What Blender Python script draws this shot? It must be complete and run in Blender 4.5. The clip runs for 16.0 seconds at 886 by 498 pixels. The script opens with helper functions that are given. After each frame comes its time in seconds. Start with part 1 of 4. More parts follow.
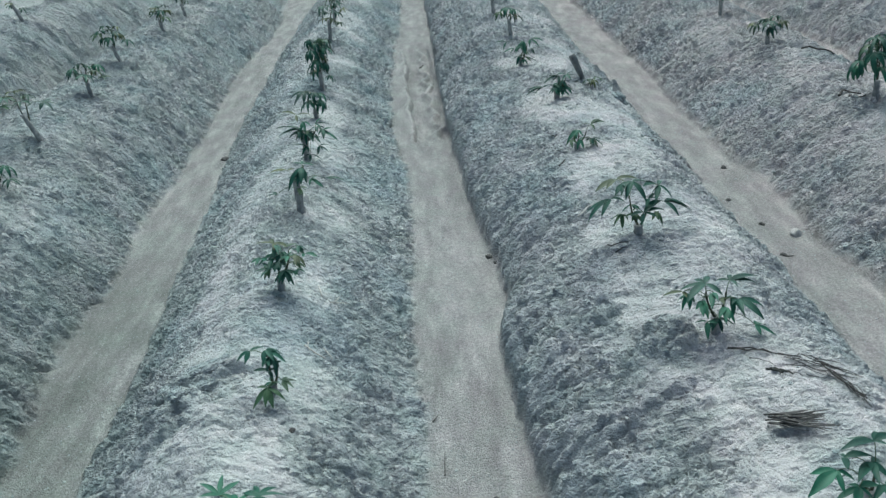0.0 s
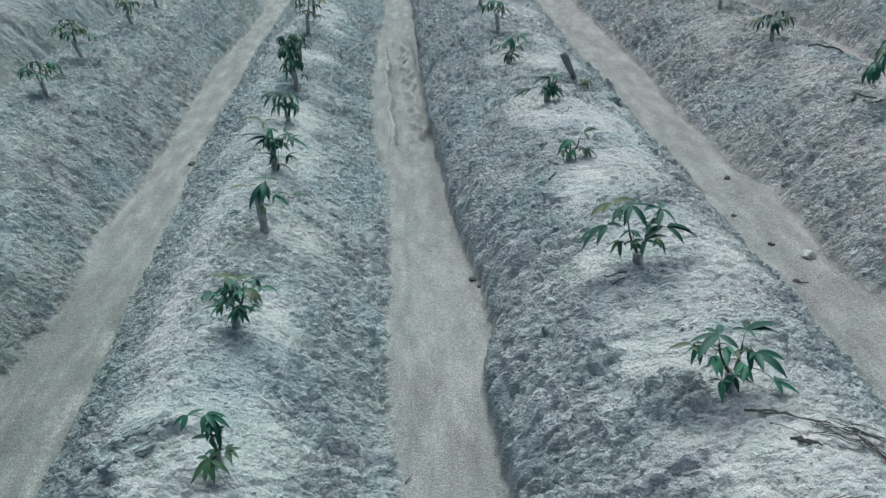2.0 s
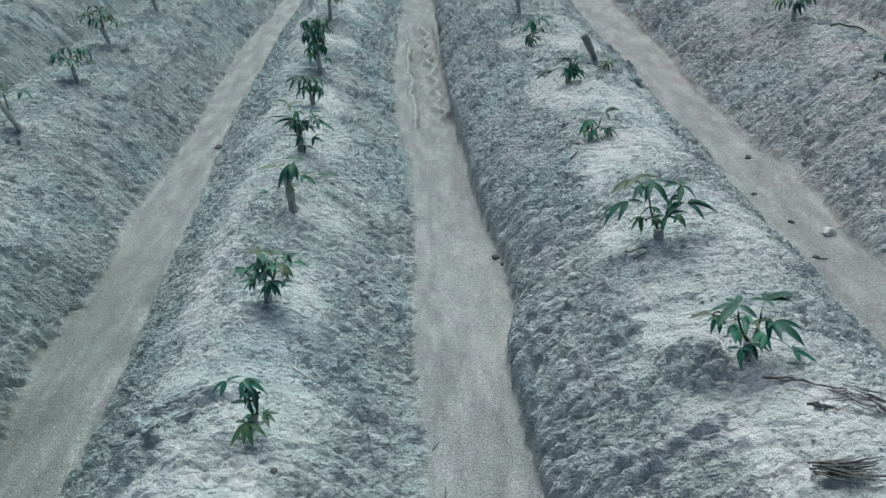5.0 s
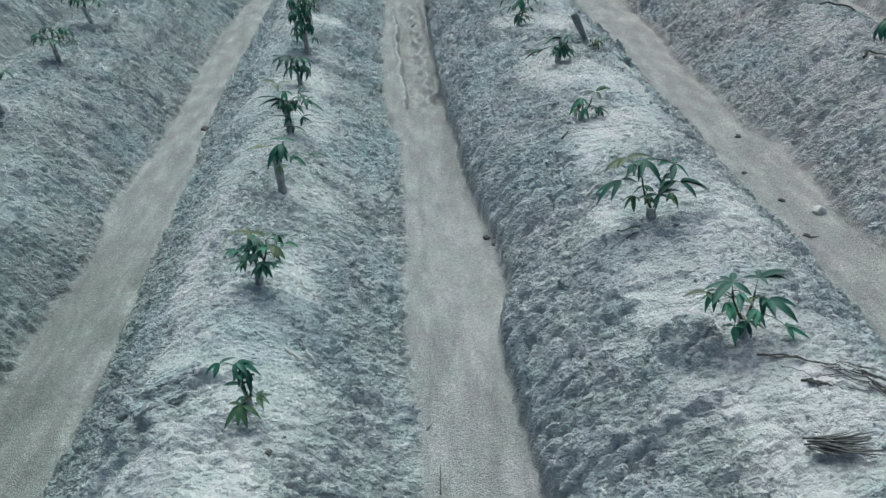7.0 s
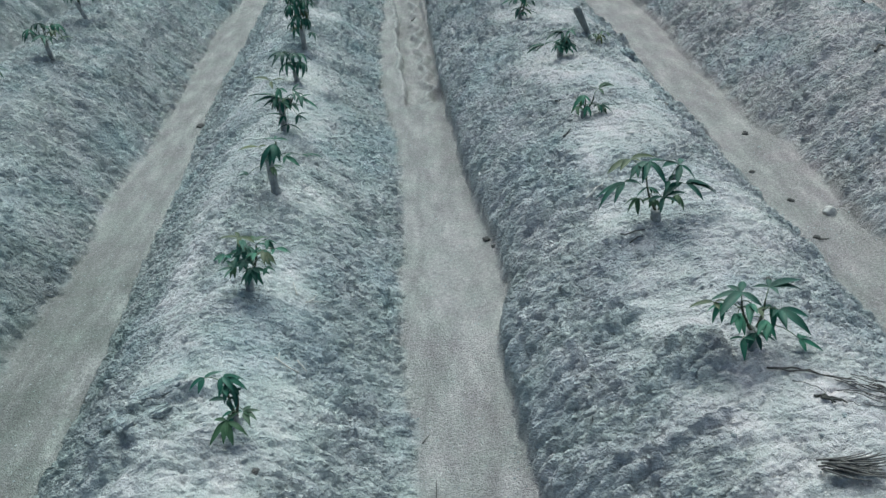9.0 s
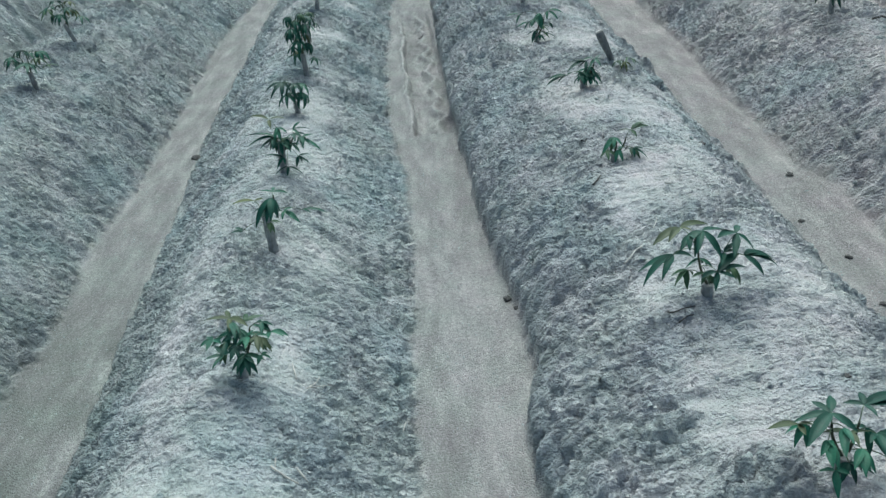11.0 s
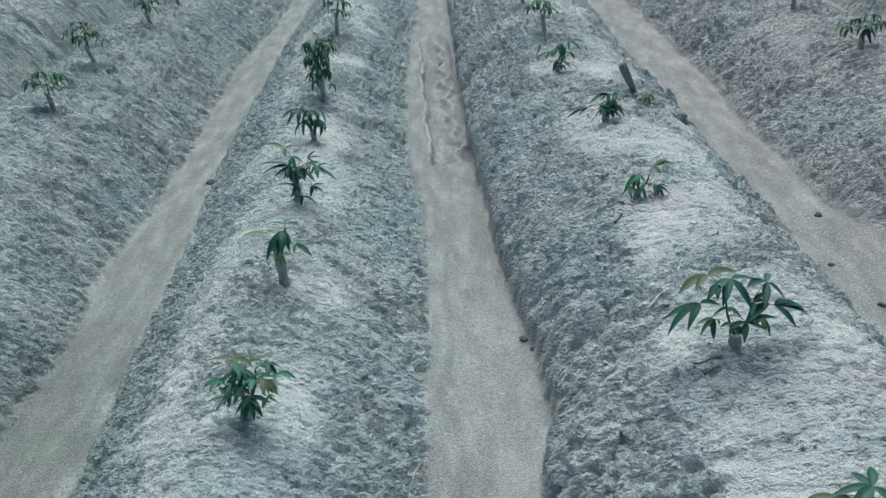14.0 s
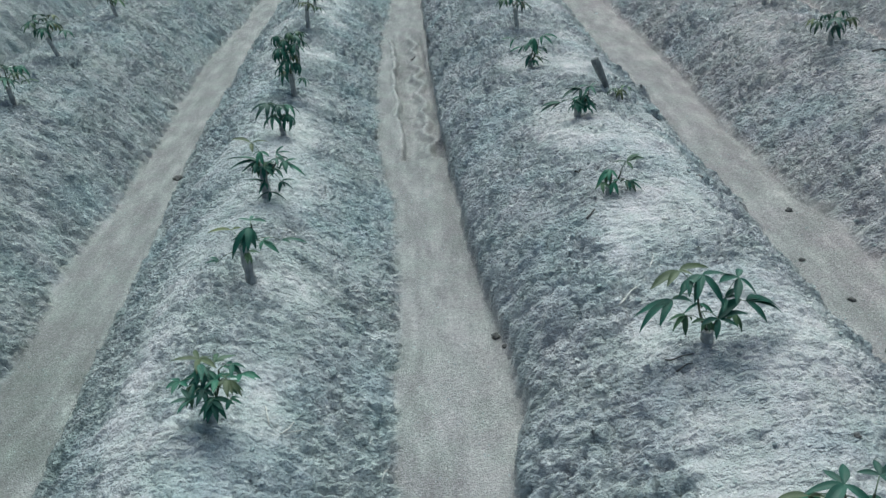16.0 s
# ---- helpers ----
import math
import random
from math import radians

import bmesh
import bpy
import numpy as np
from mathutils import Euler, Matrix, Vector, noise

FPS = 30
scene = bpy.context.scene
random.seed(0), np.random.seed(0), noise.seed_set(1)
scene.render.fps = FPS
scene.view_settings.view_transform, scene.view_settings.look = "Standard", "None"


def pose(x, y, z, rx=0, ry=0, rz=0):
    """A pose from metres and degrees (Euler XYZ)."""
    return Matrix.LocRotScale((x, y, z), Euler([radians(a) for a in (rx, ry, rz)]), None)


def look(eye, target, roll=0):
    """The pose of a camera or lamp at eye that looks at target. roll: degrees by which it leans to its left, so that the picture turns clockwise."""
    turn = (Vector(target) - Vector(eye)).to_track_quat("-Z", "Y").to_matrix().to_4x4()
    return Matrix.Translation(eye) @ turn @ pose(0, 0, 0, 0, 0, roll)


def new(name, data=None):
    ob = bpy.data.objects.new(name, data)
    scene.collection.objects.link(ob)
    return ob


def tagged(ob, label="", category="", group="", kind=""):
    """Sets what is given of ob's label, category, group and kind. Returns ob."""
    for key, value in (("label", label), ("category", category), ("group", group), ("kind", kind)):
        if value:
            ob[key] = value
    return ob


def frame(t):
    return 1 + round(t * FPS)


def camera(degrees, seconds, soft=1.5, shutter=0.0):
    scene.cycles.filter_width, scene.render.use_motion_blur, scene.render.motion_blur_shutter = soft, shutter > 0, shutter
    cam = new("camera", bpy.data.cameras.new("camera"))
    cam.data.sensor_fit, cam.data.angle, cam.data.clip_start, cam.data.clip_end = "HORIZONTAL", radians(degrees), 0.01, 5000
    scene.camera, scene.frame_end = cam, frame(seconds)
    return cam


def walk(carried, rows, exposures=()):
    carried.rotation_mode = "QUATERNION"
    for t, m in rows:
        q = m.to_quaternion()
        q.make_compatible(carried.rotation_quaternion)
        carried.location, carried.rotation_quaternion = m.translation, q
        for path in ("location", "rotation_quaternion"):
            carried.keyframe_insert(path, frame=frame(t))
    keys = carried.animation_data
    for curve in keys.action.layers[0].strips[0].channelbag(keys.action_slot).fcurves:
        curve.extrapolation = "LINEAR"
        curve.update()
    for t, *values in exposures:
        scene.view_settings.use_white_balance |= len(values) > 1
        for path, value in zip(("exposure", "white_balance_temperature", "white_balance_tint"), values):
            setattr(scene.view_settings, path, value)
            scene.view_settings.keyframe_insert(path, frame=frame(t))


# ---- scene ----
cam = camera(60.1, 16.0, soft=1.5)
METRES, EYE, TILT, LEAN, TURN = 1.2, 1.54, -27.5, 5.0, -3.0
ROWS = [
    (0.0, 0.0, 0.0, 0.0, 0.0, 0.0, -0.0),
    (0.5, -0.0009, 0.0178, -0.0133, -0.85, -0.31, 0.01),
    (1.0, 0.0001, 0.1136, 0.0402, -0.91, -1.02, 0.07),
    (1.5, 0.0118, 0.1942, 0.0918, -1.01, -0.97, 0.14),
    (2.0, 0.039, 0.2443, 0.1099, -0.68, -0.9, 0.12),
    (2.5, 0.047, 0.272, 0.1226, -0.58, -0.91, 0.19),
    (3.0, 0.0472, 0.2729, 0.122, -0.25, -0.94, 0.2),
    (3.5, 0.0526, 0.2624, 0.1151, 0.16, -0.89, 0.2),
    (4.0, 0.0453, 0.2178, 0.1063, 0.8, -1.0, 0.23),
    (6.5, 0.0034, 0.1851, 0.0706, 0.21, -3.22, 0.57),
    (7.0, 0.007, 0.1999, 0.0783, -0.31, -3.22, 0.57),
    (7.5, 0.0162, 0.2169, 0.0819, -0.5, -3.21, 0.58),
    (8.0, 0.0251, 0.2386, 0.086, -0.42, -3.51, 0.6),
    (10.5, 0.0151, 0.4304, 0.2018, 0.4, -3.84, 0.91),
    (11.0, -0.0076, 0.5232, 0.2585, 0.27, -3.63, 0.95),
    (11.5, -0.023, 0.5451, 0.2674, 0.27, -3.01, 0.96),
    (12.0, -0.0343, 0.5501, 0.2766, 0.48, -2.89, 1.01),
    (12.5, -0.035, 0.5603, 0.2834, 0.57, -2.38, 0.45),
    (13.0, -0.0336, 0.577, 0.2933, 1.08, -2.21, -0.38),
    (13.5, -0.0235, 0.5854, 0.2984, 1.38, -2.09, -0.35),
    (14.0, -0.0093, 0.5891, 0.2981, 1.46, -2.06, -0.26),
    (14.5, -0.0111, 0.599, 0.2958, 1.21, -2.0, -0.24),
    (15.0, -0.0055, 0.6046, 0.294, 1.13, -2.08, -0.17),
    (15.5, 0.0011, 0.6153, 0.2961, 0.47, -2.22, -0.15),
    (16.0, 0.0036, 0.6221, 0.2967, -0.37, -2.31, -0.13),
]
walk(cam, [(t, pose(0, 0, EYE, TILT, LEAN, TURN) @ pose(METRES * x, METRES * y, METRES * z, 90 + pitch, roll, yaw)) for t, x, y, z, yaw, pitch, roll in ROWS],
     exposures=[(0.0, 0.36, 5600, -6), (16.0, 0.36, 5600, -6)])
# ==== world, sun and sky
world = bpy.data.worlds.new("overcast_sky")
scene.world = world
world.use_nodes = True
wt = world.node_tree
sky = wt.nodes.new("ShaderNodeTexSky")
sky.sky_type = "NISHITA"
sky.sun_disc = False
sky.sun_elevation = radians(59)
sky.sun_rotation = radians(8.5)
sky.air_density = 0.8
sky.dust_density = 6.5
sky.ozone_density = 0.5
wt.links.new(sky.outputs[0], wt.nodes["Background"].inputs[0])
wt.nodes["Background"].inputs[1].default_value = 0.09
sun_data = bpy.data.lights.new("sun", "SUN")
sun_data.energy = 1.8
sun_data.angle = radians(60)
sun_data.color = (1.0, 0.96, 0.9)
sun = new("sun", sun_data)
sun.matrix_world = look((0.9, 6.0, 10), (0, 0, 0))


# ==== materials
def node_mat(name):
    m = bpy.data.materials.new(name)
    m.use_nodes = True
    nt = m.node_tree
    return m, nt, nt.nodes["Principled BSDF"]


def add(nt, kind, **props):
    n = nt.nodes.new(kind)
    for k, v in props.items():
        n.inputs[k].default_value = v
    return n


def tex_noise(nt, coord, scale, detail=4.0, rough=0.6):
    n = add(nt, "ShaderNodeTexNoise", Scale=scale, Detail=detail, Roughness=rough)
    nt.links.new(coord, n.inputs["Vector"])
    return n.outputs["Fac"]


def ramp(nt, fac, stops):
    n = nt.nodes.new("ShaderNodeValToRGB")
    el = n.color_ramp.elements
    while len(el) < len(stops):
        el.new(0.5)
    for e, (p, c) in zip(el, stops):
        e.position = p
        e.color = (*c, 1) if len(c) == 3 else c
    nt.links.new(fac, n.inputs[0])
    return n.outputs[0]


def mix(nt, fac, a, b, mode="MIX"):
    n = nt.nodes.new("ShaderNodeMix")
    n.data_type = "RGBA"
    n.blend_type = mode
    for sock, v in ((n.inputs[0], fac), (n.inputs[6], a), (n.inputs[7], b)):
        if isinstance(v, (int, float)):
            sock.default_value = v
        elif isinstance(v, tuple):
            sock.default_value = (*v, 1)
        else:
            nt.links.new(v, sock)
    return n.outputs[2]


def math_node(nt, op, a, b):
    n = nt.nodes.new("ShaderNodeMath")
    n.operation = op
    for sock, v in zip(n.inputs, (a, b)):
        if isinstance(v, (int, float)):
            sock.default_value = v
        else:
            nt.links.new(v, sock)
    return n.outputs[0]


def bump(nt, bsdf, height, strength, distance):
    n = add(nt, "ShaderNodeBump", Strength=strength, Distance=distance)
    nt.links.new(height, n.inputs["Height"])
    nt.links.new(n.outputs[0], bsdf.inputs["Normal"])


def soil_material():
    m, nt, b = node_mat("dry_grey_soil")
    co = nt.nodes.new("ShaderNodeTexCoord").outputs["Object"]
    silt = nt.nodes.new("ShaderNodeAttribute")
    silt.attribute_name = "silt"
    dust = nt.nodes.new("ShaderNodeAttribute")
    dust.attribute_name = "dust"
    patch = tex_noise(nt, co, 2.2, 5.0, 0.6)
    blot = tex_noise(nt, co, 14.0, 6.0, 0.65)
    grain = tex_noise(nt, co, 95.0, 6.0, 0.75)
    # crumbly tilled soil
    clod = ramp(nt, blot, [(0.3, (0.366, 0.398, 0.399)), (0.5, (0.434, 0.470, 0.470)), (0.72, (0.515, 0.545, 0.540))])
    tint = ramp(nt, patch, [(0.35, (0.93, 1.0, 1.02)), (0.5, (1.0, 1.0, 1.0)), (0.66, (1.02, 1.0, 0.985))])
    clod = mix(nt, 1.0, clod, tint, "MULTIPLY")
    # pale dust washed clean on the crests
    pale = ramp(nt, tex_noise(nt, co, 34.0, 5.0, 0.75), [(0.32, (0.540, 0.535, 0.522)), (0.66, (0.665, 0.655, 0.636))])
    f_dust = math_node(nt, "MULTIPLY", dust.outputs["Fac"], ramp(nt, blot, [(0.30, (0.35,) * 3), (0.62, (1.0,) * 3)]))
    col = mix(nt, f_dust, clod, pale)
    # a slight warm mottle over the soil of the outer ridges
    mottled = nt.nodes.new("ShaderNodeAttribute")
    mottled.attribute_name = "mottled"
    col = mix(nt, mottled.outputs["Fac"], col, mix(nt, 1.0, col, ramp(nt, tex_noise(nt, co, 3.1, 5.0, 0.65), [(0.3, (0.94, 0.93, 0.925)), (0.7, (1.05, 1.035, 1.02))]), "MULTIPLY"))
    # sandy silt settled in the furrows
    drawn = nt.nodes.new("ShaderNodeMapping")
    drawn.inputs["Scale"].default_value = (1.0, 0.3, 1.0)
    nt.links.new(co, drawn.inputs["Vector"])
    sand = ramp(nt, tex_noise(nt, drawn.outputs[0], 13.0, 5.0, 0.6), [(0.30, (0.275, 0.274, 0.264)), (0.5, (0.350, 0.348, 0.336)), (0.72, (0.485, 0.480, 0.464))])
    speck = ramp(nt, tex_noise(nt, co, 120.0, 3.0, 0.75), [(0.32, (0.76,) * 3), (0.5, (0.98,) * 3), (0.70, (1.34,) * 3)])
    sand = mix(nt, 1.0, sand, speck, "MULTIPLY")
    col = mix(nt, silt.outputs["Fac"], col, sand)
    # darker, slightly greener ground round the near end of the left furrow
    left_dark = nt.nodes.new("ShaderNodeAttribute")
    left_dark.attribute_name = "left_dark"
    col = mix(nt, left_dark.outputs["Fac"], col, mix(nt, 1.0, col, ramp(nt, tex_noise(nt, co, 2.6, 4.0, 0.6), [(0.3, (0.68, 0.71, 0.69)), (0.7, (0.81, 0.835, 0.815))]), "MULTIPLY"))
    # clean pale sand in bars and lips
    bar = nt.nodes.new("ShaderNodeAttribute")
    bar.attribute_name = "bar"
    f_bar = math_node(nt, "MULTIPLY", bar.outputs["Fac"], ramp(nt, tex_noise(nt, co, 55.0, 4.0, 0.75), [(0.36, (0.1,) * 3), (0.62, (1.0,) * 3)]))
    col = mix(nt, f_bar, col, ramp(nt, tex_noise(nt, co, 120.0, 3.0, 0.7), [(0.3, (0.50, 0.505, 0.485)), (0.7, (0.66, 0.66, 0.635))]))
    # a cooler grey on one side of the field, loamier and warmer on the other
    loam = nt.nodes.new("ShaderNodeAttribute")
    loam.attribute_name = "loam"
    col = mix(nt, 1.0, col, ramp(nt, loam.outputs["Fac"], [(0.0, (0.985, 1.0, 1.0)), (0.5, (1.02, 1.0, 1.01)), (1.0, (1.075, 1.0, 1.01))]), "MULTIPLY")
    hue = ramp(nt, tex_noise(nt, co, 7.0, 3.0, 0.6), [(0.36, (0.98, 1.012, 0.99)), (0.5, (1.0, 1.0, 1.0)), (0.64, (1.02, 0.99, 1.012))])
    col = mix(nt, 1.0, col, hue, "MULTIPLY")
    # crumbs and grains
    vor = add(nt, "ShaderNodeTexVoronoi", Scale=98.0, Randomness=1.0)
    nt.links.new(co, vor.inputs["Vector"])
    vor2 = add(nt, "ShaderNodeTexVoronoi", Scale=240.0, Randomness=1.0)
    nt.links.new(co, vor2.inputs["Vector"])
    g = ramp(nt, grain, [(0.28, (0.91,) * 3), (0.5, (1.0,) * 3), (0.74, (1.07,) * 3)])
    col = mix(nt, 1.0, col, g, "MULTIPLY")
    each = nt.nodes.new("ShaderNodeSeparateColor")
    nt.links.new(vor2.outputs["Color"], each.inputs[0])
    col = mix(nt, 1.0, col, ramp(nt, each.outputs[0], [(0.0, (0.90,) * 3), (0.5, (1.0,) * 3), (1.0, (1.10,) * 3)]), "MULTIPLY")
    nt.links.new(col, b.inputs["Base Color"])
    b.inputs["Roughness"].default_value = 0.95
    b.inputs["Specular IOR Level"].default_value = 0.15
    crumb = math_node(nt, "MULTIPLY", math_node(nt, "SUBTRACT", 1.0, vor.outputs["Distance"]), 1.0)
    crumb = math_node(nt, "MULTIPLY", crumb, math_node(nt, "SUBTRACT", math_node(nt, "SUBTRACT", 1.15, silt.outputs["Fac"]), math_node(nt, "MULTIPLY", dust.outputs["Fac"], 0.6)))
    grit = math_node(nt, "MULTIPLY", math_node(nt, "SUBTRACT", 1.0, vor2.outputs["Distance"]), math_node(nt, "ADD", 0.45, math_node(nt, "MULTIPLY", silt.outputs["Fac"], 0.9)))
    # slipped flakes, drawn out across the ridges
    flake = nt.nodes.new("ShaderNodeMapping")
    flake.inputs["Scale"].default_value = (0.42, 1.25, 0.9)
    nt.links.new(co, flake.inputs["Vector"])
    lump = None
    for size, tall in ((24.0, 9.0), (47.0, 5.0)):
        n = math_node(nt, "ABSOLUTE", math_node(nt, "SUBTRACT", tex_noise(nt, flake.outputs[0], size, 2.5, 0.55), 0.5), 0.0)
        n = math_node(nt, "MULTIPLY", n, tall)
        lump = n if lump is None else math_node(nt, "ADD", lump, n)
    lump = math_node(nt, "MULTIPLY", lump, math_node(nt, "MULTIPLY", math_node(nt, "SUBTRACT", 1.0, silt.outputs["Fac"]), math_node(nt, "SUBTRACT", 1.0, math_node(nt, "MULTIPLY", dust.outputs["Fac"], 0.85))))
    crumb = math_node(nt, "ADD", crumb, lump)
    crust = math_node(nt, "ABSOLUTE", math_node(nt, "SUBTRACT", tex_noise(nt, co, 62.0, 3.0, 0.6), 0.5), 0.0)
    crumb = math_node(nt, "ADD", crumb, math_node(nt, "MULTIPLY", math_node(nt, "MULTIPLY", crust, 5.5), math_node(nt, "SUBTRACT", math_node(nt, "SUBTRACT", 1.0, silt.outputs["Fac"]), math_node(nt, "MULTIPLY", dust.outputs["Fac"], 0.45))))
    h = math_node(nt, "ADD", math_node(nt, "ADD", crumb, grit), math_node(nt, "MULTIPLY", grain, 1.2))
    bump(nt, b, h, 1.0, 0.0047)
    return m


def speckled(name, dark, light, scale, rough=0.9, relief=0.003):
    m, nt, b = node_mat(name)
    co = nt.nodes.new("ShaderNodeTexCoord").outputs["Object"]
    n1 = tex_noise(nt, co, scale, 6.0, 0.7)
    n2 = tex_noise(nt, co, scale * 9, 3.0, 0.7)
    col = ramp(nt, n1, [(0.3, dark), (0.7, light)])
    col = mix(nt, 1.0, col, ramp(nt, n2, [(0.3, (0.8,) * 3), (0.7, (1.18,) * 3)]), "MULTIPLY")
    info = nt.nodes.new("ShaderNodeObjectInfo")
    col = mix(nt, 1.0, col, ramp(nt, info.outputs["Random"], [(0.0, (0.85,) * 3), (1.0, (1.15,) * 3)]), "MULTIPLY")
    nt.links.new(col, b.inputs["Base Color"])
    b.inputs["Roughness"].default_value = rough
    bump(nt, b, n2, 0.7, relief)
    return m


def bark(name, dark, light):
    m, nt, b = node_mat(name)
    co = nt.nodes.new("ShaderNodeTexCoord").outputs["Object"]
    mp = nt.nodes.new("ShaderNodeMapping")
    mp.inputs["Scale"].default_value = (1, 1, 0.25)
    nt.links.new(co, mp.inputs["Vector"])
    n1 = tex_noise(nt, mp.outputs[0], 90.0, 6.0, 0.7)
    n2 = tex_noise(nt, co, 30.0, 3.0, 0.6)
    col = ramp(nt, n1, [(0.3, dark), (0.72, light)])
    col = mix(nt, 1.0, col, ramp(nt, n2, [(0.3, (0.75,) * 3), (0.7, (1.2,) * 3)]), "MULTIPLY")
    nt.links.new(col, b.inputs["Base Color"])
    b.inputs["Roughness"].default_value = 0.85
    bump(nt, b, n1, 0.8, 0.003)
    return m


def leaf_material(name, deep, fresh, edge):
    m, nt, b = node_mat(name)
    co = nt.nodes.new("ShaderNodeTexCoord").outputs["Object"]
    n1 = tex_noise(nt, co, 22.0, 4.0, 0.6)
    n2 = tex_noise(nt, co, 260.0, 3.0, 0.6)
    col = ramp(nt, n1, [(0.3, deep), (0.6, fresh), (0.82, edge)])
    info = nt.nodes.new("ShaderNodeObjectInfo")
    col = mix(nt, 1.0, col, ramp(nt, info.outputs["Random"], [(0.0, (0.55, 0.62, 0.66)), (0.5, (1.0, 1.0, 1.0)), (1.0, (1.6, 1.45, 1.3))]), "MULTIPLY")
    col = mix(nt, 1.0, col, ramp(nt, n2, [(0.3, (0.85,) * 3), (0.7, (1.12,) * 3)]), "MULTIPLY")
    nt.links.new(col, b.inputs["Base Color"])
    b.inputs["Roughness"].default_value = 0.5
    b.inputs["Specular IOR Level"].default_value = 0.35
    bump(nt, b, n2, 0.3, 0.001)
    return m


SOIL = soil_material()
DARK_CLOD = speckled("damp_soil_clod", (0.07, 0.07, 0.068), (0.14, 0.135, 0.128), 30.0)
STONE = speckled("pale_stone", (0.5, 0.49, 0.46), (0.78, 0.76, 0.72), 40.0, 0.8)
BARK = bark("grey_cassava_bark", (0.20, 0.208, 0.20), (0.44, 0.452, 0.435))
OLD_WOOD = bark("weathered_wood", (0.11, 0.118, 0.115), (0.27, 0.282, 0.272))
DRY = bark("dry_dark_stalk", (0.03, 0.029, 0.028), (0.12, 0.115, 0.105))
STALK = bark("dry_grey_stalk", (0.045, 0.044, 0.042), (0.20, 0.195, 0.18))
WITHERED = bark("withered_leaf", (0.02, 0.022, 0.02), (0.06, 0.062, 0.055))
STRAW = bark("bleached_straw", (0.45, 0.44, 0.4), (0.72, 0.7, 0.65))
SHOOT = bark("green_brown_shoot", (0.035, 0.045, 0.03), (0.09, 0.11, 0.07))
PETIOLE = bark("pale_green_petiole", (0.09, 0.14, 0.085), (0.2, 0.26, 0.16))
LEAF = leaf_material("cassava_leaf", (0.009, 0.060, 0.038), (0.019, 0.102, 0.064), (0.044, 0.152, 0.098))
YOUNG = leaf_material("young_cassava_leaf", (0.026, 0.070, 0.036), (0.055, 0.118, 0.056), (0.10, 0.155, 0.075))
OLD = leaf_material("yellowing_cassava_leaf", (0.055, 0.085, 0.036), (0.095, 0.125, 0.05), (0.16, 0.15, 0.065))


# ==== ground: one tilled sheet of ridges and furrows
PERM = np.random.RandomState(7).permutation(4096)


def lattice(ix, iy, seed):
    return PERM[(PERM[(ix + seed * 131) & 4095] + iy + seed * 17) & 4095]


def perlin(x, y, seed=0):
    """Gradient noise, about -1 to 1."""
    xi, yi = np.floor(x).astype(np.int64), np.floor(y).astype(np.int64)
    fx, fy = x - xi, y - yi
    sx, sy = fx * fx * fx * (fx * (fx * 6 - 15) + 10), fy * fy * fy * (fy * (fy * 6 - 15) + 10)

    def corner(ox, oy):
        a = lattice(xi + ox, yi + oy, seed) * (2 * math.pi / 4096)
        return np.cos(a) * (fx - ox) + np.sin(a) * (fy - oy)

    low = corner(0, 0) * (1 - sx) + corner(1, 0) * sx
    high = corner(0, 1) * (1 - sx) + corner(1, 1) * sx
    return 1.5 * (low * (1 - sy) + high * sy)


def cells(x, y, seed=0):
    """Distance to the nearest of scattered points, 0 to about 1, and a random value of that point."""
    xi, yi = np.floor(x).astype(np.int64), np.floor(y).astype(np.int64)
    best = np.full(x.shape, 9.0)
    who = np.zeros(x.shape)
    for oy in (-1, 0, 1):
        for ox in (-1, 0, 1):
            h = lattice(xi + ox, yi + oy, seed)
            px = xi + ox + 0.1 + 0.8 * (h / 4096)
            py = yi + oy + 0.1 + 0.8 * (PERM[h] / 4096)
            d = (px - x) ** 2 + (py - y) ** 2
            near = d < best
            best = np.where(near, d, best)
            who = np.where(near, PERM[(h + 999) & 4095] / 4096, who)
    return np.sqrt(best), who


def slabs(x, y, seed=0):
    """Packed clods: distances to the nearest and second scattered points, a random value of the clod and how far it is tilted up there."""
    xi, yi = np.floor(x).astype(np.int64), np.floor(y).astype(np.int64)
    one, two = np.full(x.shape, 9.0), np.full(x.shape, 9.0)
    who, dx, dy = np.zeros(x.shape, np.int64), np.zeros(x.shape), np.zeros(x.shape)
    for oy in (-1, 0, 1):
        for ox in (-1, 0, 1):
            h = lattice(xi + ox, yi + oy, seed)
            px = xi + ox + 0.05 + 0.9 * (h / 4096) - x
            py = yi + oy + 0.05 + 0.9 * (PERM[h] / 4096) - y
            d = px * px + py * py
            near = d < one
            two = np.where(near, one, np.minimum(two, d))
            one, who, dx, dy = np.where(near, d, one), np.where(near, h, who), np.where(near, px, dx), np.where(near, py, dy)
    turn = PERM[(who + 555) & 4095] * (2 * math.pi / 4096)
    return np.sqrt(one), np.sqrt(two), PERM[(who + 999) & 4095] / 4096, dx * np.cos(turn) + dy * np.sin(turn)


def smooth(a, b, x):
    t = np.clip((x - a) / (b - a), 0, 1)
    return t * t * (3 - 2 * t)


# furrows: centre line at y = 2, drift per metre, half width, floor height
FURROWS = [(-1.43 - 1.37 * k, -0.022, 0.11, 0.015 * k) for k in range(9, 0, -1)]
FURROWS += [(-1.305, -0.014, 0.172, -0.060), (0.055, -0.022, 0.140, 0.0), (1.335, 0.004, 0.150, 0.070)]
FURROWS += [(1.335 + 1.345 * k, 0.004, 0.085, 0.11 + 0.035 * k) for k in range(1, 10)]
